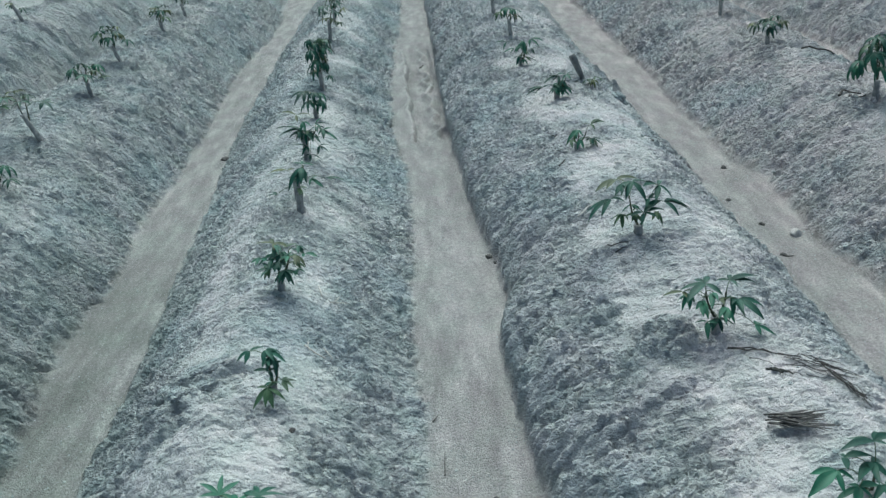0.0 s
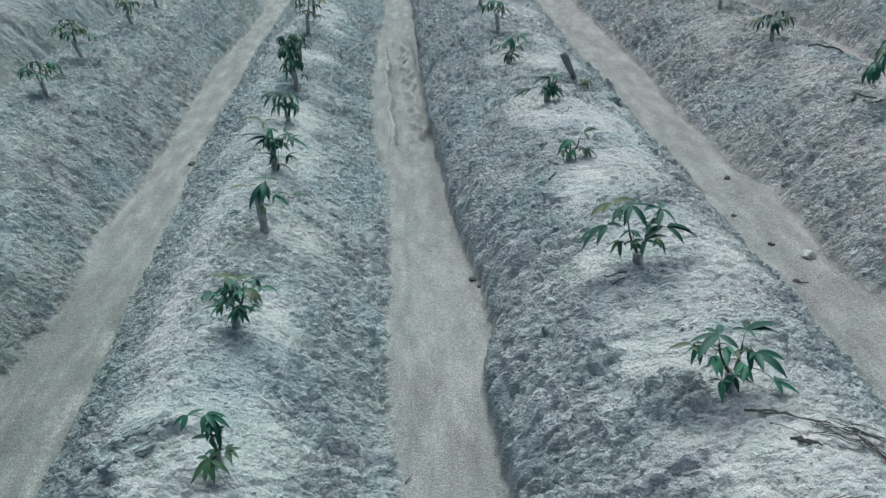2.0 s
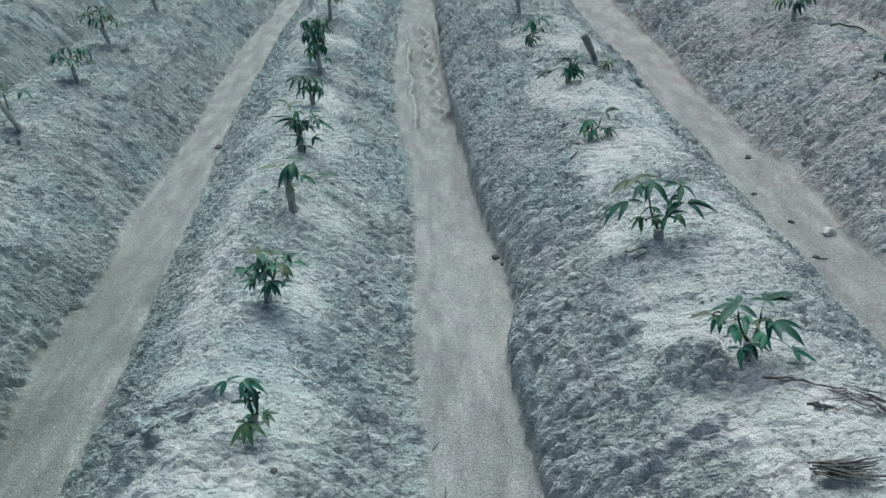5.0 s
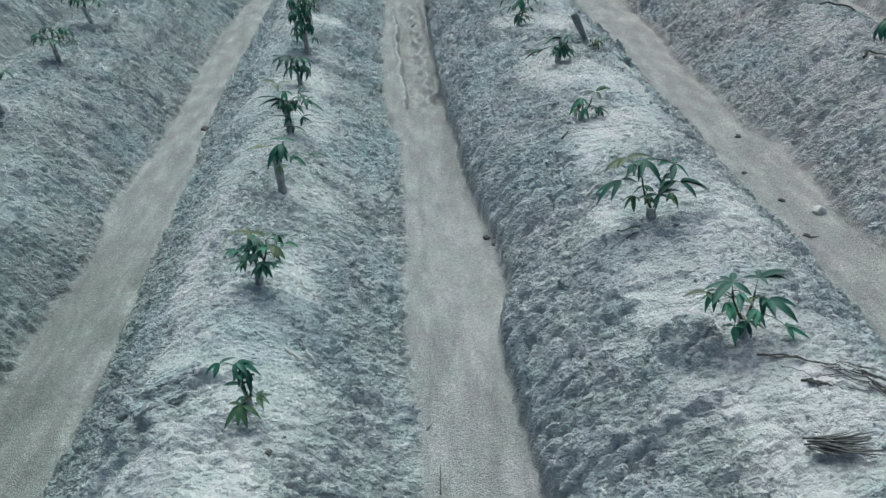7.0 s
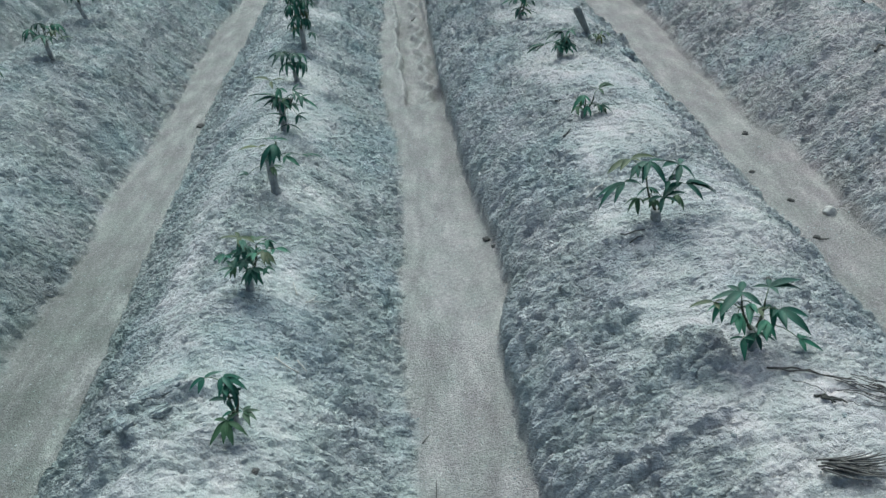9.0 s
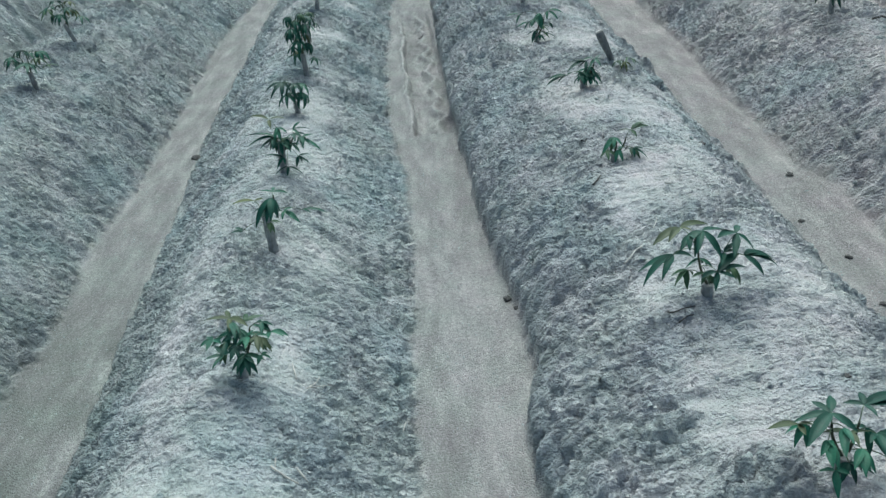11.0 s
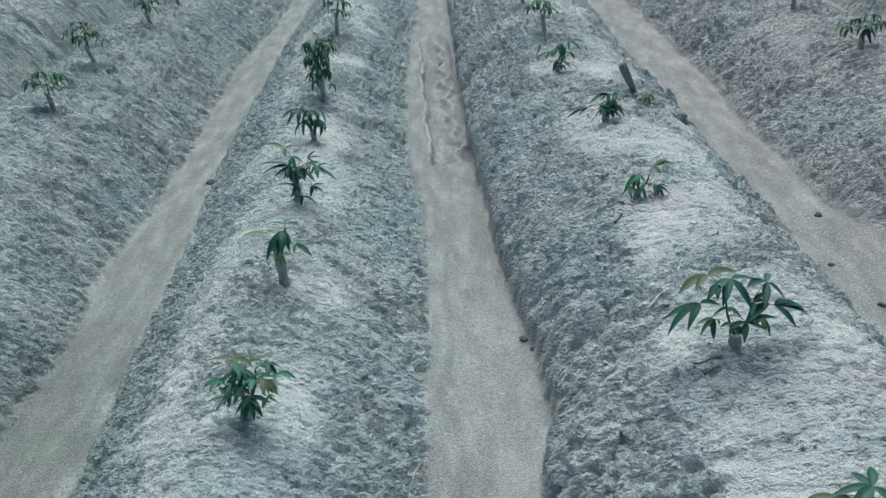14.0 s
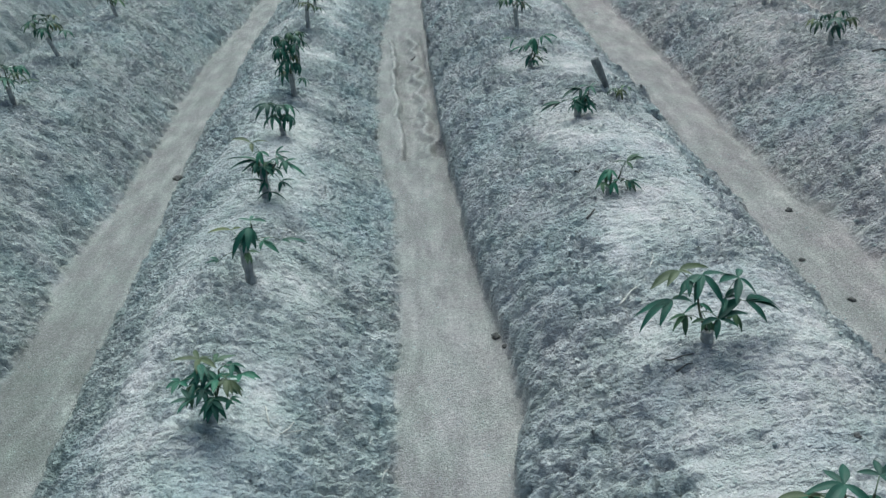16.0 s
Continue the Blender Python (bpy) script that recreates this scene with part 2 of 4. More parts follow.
# where the soil meets the sandy floors of the three middle furrows: (y, x) along each edge
EDGES = {
    (9, 0): [(1.0, -1.335), (1.84, -1.375), (2.05, -1.402), (2.45, -1.480), (2.75, -1.475), (3.0, -1.448), (3.3, -1.460), (3.65, -1.520), (4.0, -1.515), (4.35, -1.475), (4.7, -1.505), (5.1, -1.500), (5.7, -1.545), (6.4, -1.567), (7.1, -1.590), (8.2, -1.50), (9.5, -1.53)],
    (9, 1): [(1.0, -1.13), (1.93, -1.150), (2.07, -1.135), (2.3, -1.148), (2.6, -1.157), (2.9, -1.182), (3.3, -1.194), (3.7, -1.205), (4.1, -1.232), (4.5, -1.250), (5.2, -1.290), (6.5, -1.300), (8.0, -1.298), (9.5, -1.28)],
    (10, 0): [(1.0, -0.065), (1.9, -0.070), (2.2, -0.092), (2.5, -0.100), (2.95, -0.092), (3.25, -0.081), (3.7, -0.095), (4.2, -0.140), (4.6, -0.185), (5.2, -0.205), (6.0, -0.210), (7.2, -0.18), (8.0, -0.13), (9.5, -0.13)],
    (10, 1): [(1.0, 0.235), (1.5, 0.216), (1.7, 0.202), (2.2, 0.187), (2.30, 0.188), (2.40, 0.236), (2.5, 0.244), (2.75, 0.232), (3.05, 0.198), (3.36, 0.178), (3.9, 0.157), (4.4, 0.135), (5.0, 0.122), (6.0, 0.120), (7.7, 0.13), (9.5, 0.12)],
    (11, 0): [(1.0, 1.255), (1.83, 1.242), (2.1, 1.262), (2.6, 1.247), (2.95, 1.240), (3.5, 1.268), (4.0, 1.240), (4.65, 1.272), (5.6, 1.240), (7.3, 1.285), (9.5, 1.29)],
    (11, 1): [(1.0, 1.49), (2.4, 1.498), (2.57, 1.465), (2.9, 1.505), (3.2, 1.532), (3.43, 1.465), (3.85, 1.485), (4.25, 1.478), (5.1, 1.550), (6.2, 1.560), (7.5, 1.590), (9.5, 1.59)],
}


def edge(k, side, y, plain):
    """The x of a furrow's edge at each y; plain: where it would run straight."""
    if (k, side) not in EDGES:
        return plain
    ey, ex = np.array(EDGES[k, side]).T
    line = sum(np.interp(y + o, ey, ex) for o in (-0.09, -0.03, 0.03, 0.09)) / 4
    return np.where((y > 0.5) & (y < 9.5), line, plain)


# ridges between them: crest height over the floors, and how flat the crest is
SHAPES = {7: (0.50, 2.3, 1.1), 8: (0.432, 2.5, 1.0), 9: (0.295, 2.0, 1.4), 10: (0.286, 2.8, 1.0), 11: (0.262, 2.4, 1.1)}
MOUNDS = [  # x, y, radius, height: heaps and hollows on the crests
    (0.597, 1.722, 0.088, 0.050), (0.615, 1.600, 0.10, -0.020), (0.50, 1.50, 0.13, 0.022), (-0.80, 1.73, 0.10, 0.045),
    (-0.66, 1.60, 0.09, 0.020), (-0.52, 2.10, 0.14, -0.008), (-0.60, 2.02, 0.10, 0.02), (0.72, 2.16, 0.12, -0.008),
    (1.215, 4.66, 0.06, 0.05), (-0.47, 1.545, 0.08, -0.012), (0.70, 3.05, 0.11, -0.012), (2.02, 4.45, 0.16, 0.05),
]


BEDS = [(-0.47, 1.50, 0.30, 0.055), (0.735, 1.70, 0.2, 0.006), (-0.60, 4.22, 0.2, 0.026), (-0.59, 3.54, 0.2, 0.018), (-0.535, 2.20, 0.2, 0.024), (-0.55, 2.89, 0.2, 0.011), (0.655, 3.19, 0.2, 0.012), (0.71, 3.95, 0.2, 0.012)]  # x, y, radius, lift
LEDGES = [  # x, y, reach, slant, height: small broken scarps that face down the field
    (-0.71, 1.795, 0.16, 0.10, 0.040), (-0.80, 1.70, 0.10, 0.25, 0.022), (-0.80, 1.56, 0.10, 0.45, 0.028), (-0.25, 2.30, 0.13, -0.7, 0.020),
    (0.50, 1.47, 0.16, 0.35, 0.026), (0.40, 1.86, 0.14, 0.6, 0.026), (0.58, 1.99, 0.16, 0.12, 0.018), (0.44, 2.62, 0.12, 0.3, 0.022),
    (-0.31, 2.72, 0.13, -0.6, 0.020), (-0.36, 3.10, 0.14, -0.6, 0.020), (0.42, 3.3, 0.13, 0.4, 0.022),
    (1.9, 3.6, 0.2, 0.4, 0.03), (-1.7, 3.6, 0.2, -0.5, 0.02), (-1.75, 4.3, 0.2, -0.5, 0.025), (-0.75, 2.9, 0.12, 0.5, 0.02),
]


def ground_form(x, y):
    """The smooth ridges and furrows: height, and how far each place is furrow floor, crest and flank."""
    wob_all = 0.011 * perlin(x * 14, y * 32.0, 4) + 0.008 * perlin(x * 25, y * 60.0, 7) + 0.020 * perlin(x * 0 + 3.3, y * 3.1, 1) + 0.030 * perlin(x * 2.0, y * 8.0, 2) + 0.022 * perlin(x * 6, y * 21.0, 3)
    z, silt, crest, flank = (np.zeros(x.shape) for _ in range(4))
    for k in range(len(FURROWS) - 1):
        ca, da, wa, fa = FURROWS[k]
        cb, db, wb, fb = FURROWS[k + 1]
        here = (x >= ca + da * (y - 2)) & (x < cb + db * (y - 2))
        if not here.any():
            continue
        px, py, wob = x[here], y[here], wob_all[here]
        left = edge(k, 1, py, ca + da * (py - 2) + wa) + wob * (0.45 if (k, 1) in EDGES else 1)
        right = edge(k + 1, 0, py, cb + db * (py - 2) - wb) + wob * (0.45 if (k + 1, 0) in EDGES else 1)
        high, p, q = SHAPES.get(k, (0.30, 2.2, 1.3))
        u = np.clip((px - left) / (right - left) * 2 - 1, -1, 1)
        p = np.where((u > 0) & (k == 10), 2.3, p)
        form = np.clip(1 - np.abs(u) ** p, 0, 1) ** np.where((u > 0) & (k in (8, 9)), q + 0.35, q)
        floor = fa + (fb - fa) * np.clip((px - left) / (right - left), 0, 1)
        roll = 1 + 0.10 * perlin(px * 0 + k * 3.7, py * 1.3, 5) + 0.06 * perlin(px * 1.5, py * 4.0, 6)
        toe = px - left
        z[here] = floor + high * form * roll + ({11: 0.006, 9: 0.016}.get(k, 0.030) + (0.028 + 0.03 * perlin(px * 0 + 2.2, py * 7.0, 60)) * (k == 10)) * smooth(0, 0.02, toe) * (1 - smooth(0.08, 0.3, toe))
        out = np.minimum(px - left, right - px)
        soft = np.where((right - px < px - left) | (k == 11), 0.055, 0.016)
        silt[here] = 1 - smooth(-0.006, 1.0, out / soft + np.where(soft > 0.03, 0.35 * perlin(px * 16, py * 12, 9), 0))
        calm = 1.0 if k in (9, 10) else 0.33
        crest[here] = calm * (1 - smooth(0.34, 0.66, np.abs(u + 0.22 * perlin(px * 4, py * 4, 8) - (0.14 if k == 10 else 0))))
        flank[here] = smooth(0.0, np.where((k == 10) & (px - left < right - px), 0.012, 0.035), out)
    for mx, my, r, h in MOUNDS:
        d2 = ((x - mx) ** 2 + (y - my) ** 2) / (r * r)
        z += h * (np.clip(1 - d2, 0, 1) ** 0.8 if h > 0.047 else np.exp(-d2 * 1.2)) * flank
        if h > 0.03:
            crest = crest * (1 - np.exp(-d2 ** 2))
    for bx, by, r, h in BEDS:
        z += h * np.exp(-(((x - bx) ** 2 + (y - by) ** 2) / (r * r)) ** 1.5)
    crest = crest * np.clip(0.55 + 1.1 * perlin(x * 2.4, y * 2.0, 37) + 0.3 * (1 - smooth(3.0, 4.5, y)), 0.15, 1)
    return z, silt, crest, flank


def ground_height(x, y):
    """Height, silt in the furrows, dust on the crests and sideways shift of the clods, for arrays of places."""
    z, silt, crest, flank = ground_form(x, y)
    base = z.copy()
    slope = np.clip((ground_form(x + 0.012, y)[0] - ground_form(x - 0.012, y)[0]) / 0.024, -1.6, 1.6)
    # tilled clods: rough on the flanks, calmer on the crests
    outer = np.maximum(smooth(-1.32, -1.40, x + 0.014 * (y - 2)), smooth(1.36, 1.46, x))
    wx, wy = x + 0.018 * perlin(x * 11, y * 11, 11), y + 0.018 * perlin(x * 11, y * 11, 12)
    wx, wy = wx + 0.006 * perlin(x * 37, y * 37, 55), wy + 0.006 * perlin(x * 37, y * 37, 56)
    # the slip of the soil runs down the flanks and slants towards the near end of the field
    lean = np.full(x.shape, 9.0)
    for c, d, _, _ in FURROWS:
        lean = np.minimum(lean, np.abs(x - c - d * (y - 2)))
    sy = wy - 0.12 * lean
    amp = flank * (1 - 0.62 * crest)
    patchy = 0.55 + 0.75 * smooth(-0.45, 0.5, perlin(x * 3.2, y * 3.2, 14))
    fine = 0.6 + 0.6 * smooth(-0.4, 0.4, perlin(x * 5.1, y * 5.1, 15))
    z += flank * (1 - 0.4 * crest) * 0.010 * perlin(wx * 5.0, wy * 7.5, 13)
    rough = 0.009 * np.abs(perlin(wx * 8.0, sy * 15, 16)) + 0.011 * np.abs(perlin(wx * 19, sy * 30, 17)) - 0.010
    far = smooth(3.2, 6.0, y)
    for across, along, tall, gap, seed in ((7.5, 17.0, 0.012, 0.008, 57), (12.0, 35.0, 0.015, 0.013, 58), (22.0, 58.0, 0.013, 0.011, 59)):
        near1, near2, r, dip = slabs(wx * across, sy * along, seed)
        body = tall * (0.75 * (r - 0.5) + 0.65 * dip + 0.45 * (0.5 - near1 * near1))
        split = gap * np.exp(-((near2 - near1) / 0.16) ** 2)
        weight = patchy if seed == 57 else fine
        rough = rough + weight * (body - split) * (1 + (1.3 if seed == 57 else 0.5) * far)
    z += amp * rough
    z += flank * amp * 0.003 * perlin(x * 78, y * 90, 18)
    for lx, ly, run, tilt, h in LEDGES:
        across = (y - ly) - tilt * (x - lx) + 0.02 * perlin(x * 22, y * 22, 33)
        z += flank * h * np.exp(-((x - lx) / run) ** 4) * smooth(-0.004, 0.012, across) * np.exp(-np.clip(across, 0, 9) / 0.11)
    # crusted plates that have broken and slipped, on the flank beside the first plants
    d, r = cells(wx * 8.5 + 0.3, wy * 12.0, 34)
    near = np.exp(-(((x + 0.79) / 0.17) ** 2 + ((y - 1.70) / 0.15) ** 2) ** 2)
    z += near * flank * (0.045 * (r - 0.35) - 0.026 * smooth(0.40, 0.58, d))
    # settled silt: shallow runnels and a little ripple
    z += silt * (0.006 * perlin(x * 9, y * 2.2, 21) + 0.0022 * perlin(x * 32, y * 24, 22) + 0.0010 * perlin(x * 95, y * 95, 23))
    # a rill cut by rain in the middle furrow, with a lumpy bed
    mid = 0.055 - 0.022 * (y - 2)
    along = smooth(4.38, 4.48, y) * (1 - smooth(6.7, 7.0, y))
    lip = mid - 0.082 + 0.022 * perlin(x * 0 + 1.7, y * 3.3, 41) + 0.012 * perlin(x * 0 + 5.1, y * 10, 42)
    zig = mid + 0.070 + 0.045 * (2 * np.abs(2 * ((y * 3.0) % 1) - 1) - 1) * (0.7 + 0.5 * perlin(x * 0, y * 2.1, 62)) + 0.02 * perlin(x * 3, y * 9.5, 43)
    rill = smooth(lip, lip + 0.018, x) * (1 - smooth(mid + 0.12, mid + 0.15, x)) * along * silt
    z -= 0.045 * rill
    z += along * silt * 0.016 * np.exp(-((x - lip + 0.008) / 0.014) ** 2)
    z += rill * (0.036 * np.exp(-((x - zig) / 0.024) ** 2) + 0.010 * perlin(x * 24, y * 15, 24))
    # fan of sediment that spills into the right furrow
    z += 0.018 * silt * smooth(3.05, 3.25, y) * (1 - smooth(3.3, 3.9, y)) * smooth(1.2, 1.5, x) * (x < 2)
    dust = np.clip(crest * (0.65 + 0.7 * perlin(x * 2.2, y * 2.2, 25) + 0.4 * perlin(x * 9, y * 9, 26)), 0, 1)
    dust = dust * (1 - 0.85 * near)
    # clean pale sand on the lip and bars of the rill
    bars = along * silt * np.clip(1.1 * np.exp(-((x - lip + 0.008) / 0.016) ** 2) + 1.0 * np.exp(-((x - zig) / 0.022) ** 2), 0, 1) * smooth(-0.7, 0.0, perlin(x * 12, y * 9, 44))
    # pale sediment bands along two furrows
    for bend_x, wide in ((0.15 - 0.19 * smooth(1.75, 2.75, y) - 0.05 * smooth(2.6, 3.3, y), 0.022), (-1.185 - 0.012 * (y - 2) + 0 * y, 0.035)):
        band = np.exp(-((x - bend_x + 0.03 * perlin(x * 5, y * 5, 45)) / wide) ** 2) * smooth(-0.35, 0.3, perlin(x * 7, y * 3.5, 46)) * (1 - smooth(3.3, 3.9, y))
        bars = np.maximum(bars, 0.8 * band * silt)
    # a sheet of coarse pale sand between the band and the bank of the middle furrow
    curve = 0.15 - 0.19 * smooth(1.75, 2.75, y) + 0.02 * perlin(x * 6, y * 6, 63)
    sheet = smooth(curve - 0.01, curve + 0.03, x) * (x < 0.5) * smooth(1.6, 1.9, y) * (1 - smooth(2.9, 3.5, y)) * (0.5 + 0.35 * perlin(x * 11, y * 8, 64))
    bars = np.maximum(bars, 0.75 * np.clip(sheet, 0, 1) * silt)
    # clods stand out square to the flank
    lie = 1 / np.sqrt(1 + slope * slope)
    rise = z - base
    return base + rise * lie, silt, dust, -0.6 * slope * lie * rise, bars


def at_ground(x, y):
    z = ground_height(np.array([float(x)]), np.array([float(y)]))[0]
    return float(z[0])


def graded(start, stop, first, growth, most):
    out, v, step = [], start, first
    while v < stop:
        v += step
        out.append(v)
        step = min(step * growth, most)
    return out


xs = list(np.arange(-1.55, 1.70, 0.0054))
xs = [-v for v in graded(1.55, 2.7, 0.0065, 1.006, 0.011)][::-1] + xs + graded(xs[-1], 2.7, 0.0065, 1.006, 0.011)
xs = [-v for v in graded(-xs[0], 6.2, 0.013, 1.02, 0.03)][::-1] + xs + graded(xs[-1], 5.0, 0.013, 1.02, 0.03)
xs = [-v for v in graded(-xs[0], 12.0, 0.04, 1.1, 0.12)][::-1] + xs + graded(xs[-1], 12.0, 0.04, 1.1, 0.12)
xs = [-v for v in graded(-xs[0], 90.0, 0.3, 1.5, 30)][::-1] + xs + graded(xs[-1], 90.0, 0.3, 1.5, 30)
ys, v = [], 1.0
while v < 9.5:
    ys.append(v)
    v += 0.0047 + 0.0012 * (v - 1.0)
ys = [-v for v in graded(-1.0, 4.0, 0.008, 1.05, 0.06)][::-1] + ys
ys = [-v for v in graded(-ys[0], 70.0, 0.08, 1.25, 20)][::-1] + ys + graded(ys[-1], 110.0, 0.04, 1.2, 20)
xs, ys = np.array(xs), np.array(ys)
gx, gy = np.meshgrid(xs, ys)
gz, gs, gd, gshift, gbar = ground_height(gx.ravel(), gy.ravel())
nx, ny = len(xs), len(ys)
co = np.stack([gx.ravel() + gshift * (np.abs(gx.ravel()) < 4.7), gy.ravel(), gz], 1)
# crumble the flanks sideways a little, so that clods overhang
calm = np.clip(1 - gs, 0, 1) * (np.abs(gx.ravel()) < 4.7) * (gy.ravel() > -4) * (gy.ravel() < 10)
co[:, 0] += calm * 0.004 * perlin(co[:, 0] * 40, co[:, 1] * 40 + gz * 60, 31)
co[:, 1] += calm * 0.004 * perlin(co[:, 0] * 40 + 9, co[:, 1] * 40 + gz * 60, 32)
idx = np.arange(nx * ny).reshape(ny, nx)
quads = np.stack([idx[:-1, :-1], idx[:-1, 1:], idx[1:, 1:], idx[1:, :-1]], -1).reshape(-1, 4)


def mesh_from_arrays(name, verts, faces, material, flat=False):
    me = bpy.data.meshes.new(name)
    n = faces.shape[1]
    me.vertices.add(len(verts))
    me.vertices.foreach_set("co", np.ascontiguousarray(verts, dtype=np.float32).ravel())
    me.loops.add(faces.size)
    me.loops.foreach_set("vertex_index", np.ascontiguousarray(faces, dtype=np.int32).ravel())
    me.polygons.add(len(faces))
    me.polygons.foreach_set("loop_start", np.arange(0, faces.size, n, dtype=np.int32))
    me.polygons.foreach_set("use_smooth", np.full(len(faces), not flat))
    me.update(calc_edges=True)
    me.materials.append(material)
    return me


ground_mesh = mesh_from_arrays("ground", co, quads, SOIL)
flat_x, flat_y = gx.ravel(), gy.ravel()
gmottled = np.maximum(smooth(-1.20, -1.46, flat_x + 0.014 * (flat_y - 2) + 0.05 * perlin(flat_x * 6, flat_y * 6, 48)), smooth(1.32, 1.55, flat_x + 0.05 * perlin(flat_x * 6, flat_y * 6, 48)))
for key, values in (("silt", gs), ("dust", gd), ("mottled", gmottled), ("bar", gbar), ("left_dark", smooth(-0.85, -1.15, flat_x + 0.1 * perlin(flat_x * 3, flat_y * 3, 61)) * smooth(-1.75, -1.45, flat_x) * (1 - smooth(2.4, 4.0, flat_y))), ("loam", 0.5 * smooth(-0.3, 0.35, flat_x) + 0.5 * smooth(1.2, 1.7, flat_x))):
    ground_mesh.attributes.new(key, "FLOAT", "POINT").data.foreach_set("value", values.astype(np.float32))
ground = tagged(new("ground", ground_mesh), "dry grey tilled soil in long ridges with smooth sandy furrows", "ground", kind="structure")


# ==== helpers for things
def part(name, bm, material, parent, label=""):
    me = bpy.data.meshes.new(name)
    bm.to_mesh(me)
    bm.free()
    me.materials.append(material)
    ob = new(name, me)
    ob.parent = parent
    return tagged(ob, label)


def tube(bm, pts, radii, sides=7, cap=True, squash=1.0):
    """A tapered tube along points."""
    rings = []
    pts = [Vector(p) for p in pts]
    for i, p in enumerate(pts):
        way = (pts[min(i + 1, len(pts) - 1)] - pts[max(i - 1, 0)]).normalized()
        side = way.cross(Vector((0.13, 0.97, 0.2))).normalized()
        up = side.cross(way)
        rings.append([bm.verts.new(p + radii[i] * (math.cos(a) * side + squash * math.sin(a) * up)) for a in [2 * math.pi * s / sides for s in range(sides)]])
    for a, b in zip(rings, rings[1:]):
        for s in range(sides):
            bm.faces.new((a[s], a[(s + 1) % sides], b[(s + 1) % sides], b[s])).smooth = True
    if cap:
        bm.faces.new(rings[0][::-1])
        bm.faces.new(rings[-1])


def bend(a, b, sag, n=6):
    """Points from a to b that bow by the vector sag."""
    a, b, sag = Vector(a), Vector(b), Vector(sag)
    return [a.lerp(b, i / (n - 1)) + sag * (4 * (i / (n - 1)) * (1 - i / (n - 1))) for i in range(n)]


def lobe(bm, azimuth, length, width, rise, droop, fold, rng):
    """One lance-shaped leaf finger from the hub, bowing down towards its tip."""
    n = 8
    ca, sa = math.cos(azimuth), math.sin(azimuth)
    twist = rng.uniform(-0.6, 0.6)
    wave = rng.uniform(-1, 1)
    swing = rng.uniform(-0.12, 0.12) * length
    rows = []
    r, h, angle = 0.0, 0.0, rise
    for i in range(n + 1):
        s = i / n
        w = 0.5 * width * (1 - abs(2 * s ** 0.78 - 1) ** 2.1) * (1 + 0.10 * wave * math.sin(9 * s + 6 * wave))
        w = max(w, 0.012 * length)
        lift = abs(w) * fold
        cen = Vector((r, swing * s * s, h))
        row = []
        for side in (-1, -0.5, 0, 0.5, 1):
            p = cen + Vector((0, side * w, lift * abs(side) + side * w * twist * s))
            row.append(bm.verts.new((ca * p.x - sa * p.y, sa * p.x + ca * p.y, p.z)))
        rows.append(row)
        r += length / n * math.cos(angle)
        h += length / n * math.sin(angle)
        angle -= droop / n
    for a, b in zip(rows, rows[1:]):
        for j in range(4):
            bm.faces.new((a[j], b[j], b[j + 1], a[j + 1])).smooth = True


LEAF_MESHES = {}


def leaf_mesh(fingers, droop, variant, material):
    """A palmate leaf, its hub at the origin, pointing along +x; fingers 1 long."""
    key = (fingers, round(droop, 1), variant, material.name)
    if key not in LEAF_MESHES:
        rng = random.Random(hash((fingers, int(droop * 10), variant)) & 0xffff)
        bm = bmesh.new()
        spread = {3: 1.0, 5: 1.9, 6: 2.1, 7: 2.5}[fingers]
        for i in range(fingers):
            s = i / (fingers - 1) * 2 - 1
            a = s * spread + rng.uniform(-0.12, 0.12)
            size = (1.0 - 0.34 * abs(s) ** 1.5) * rng.uniform(0.9, 1.08)
            lobe(bm, a, size, 0.215 * rng.uniform(0.85, 1.15), 0.45 - 0.40 * droop + rng.uniform(-0.1, 0.1), droop * rng.uniform(0.8, 1.25), 0.35, rng)
        me = bpy.data.meshes.new("leaf")
        bm.to_mesh(me)
        bm.free()
        me.materials.append(material)
        LEAF_MESHES[key] = me
    return LEAF_MESHES[key]


def fan_mesh(fingers, material, rng):
    """A palmate leaf whose fingers each have a heading and a pitch in degrees and a length in metres."""
    bm = bmesh.new()
    for heading, pitch, length in fingers:
        droop = rng.uniform(0.35, 0.8) if pitch > -60 else rng.uniform(0.0, 0.3)
        lobe(bm, radians(heading), 1.04 * length, rng.uniform(0.17, 0.23) * length + 0.005, radians(pitch) + 0.5 * droop, droop, 0.4, rng)
    me = bpy.data.meshes.new("leaf")
    bm.to_mesh(me)
    bm.free()
    me.materials.append(material)
    return me


AGE = {"g": LEAF, "y": YOUNG, "o": OLD}


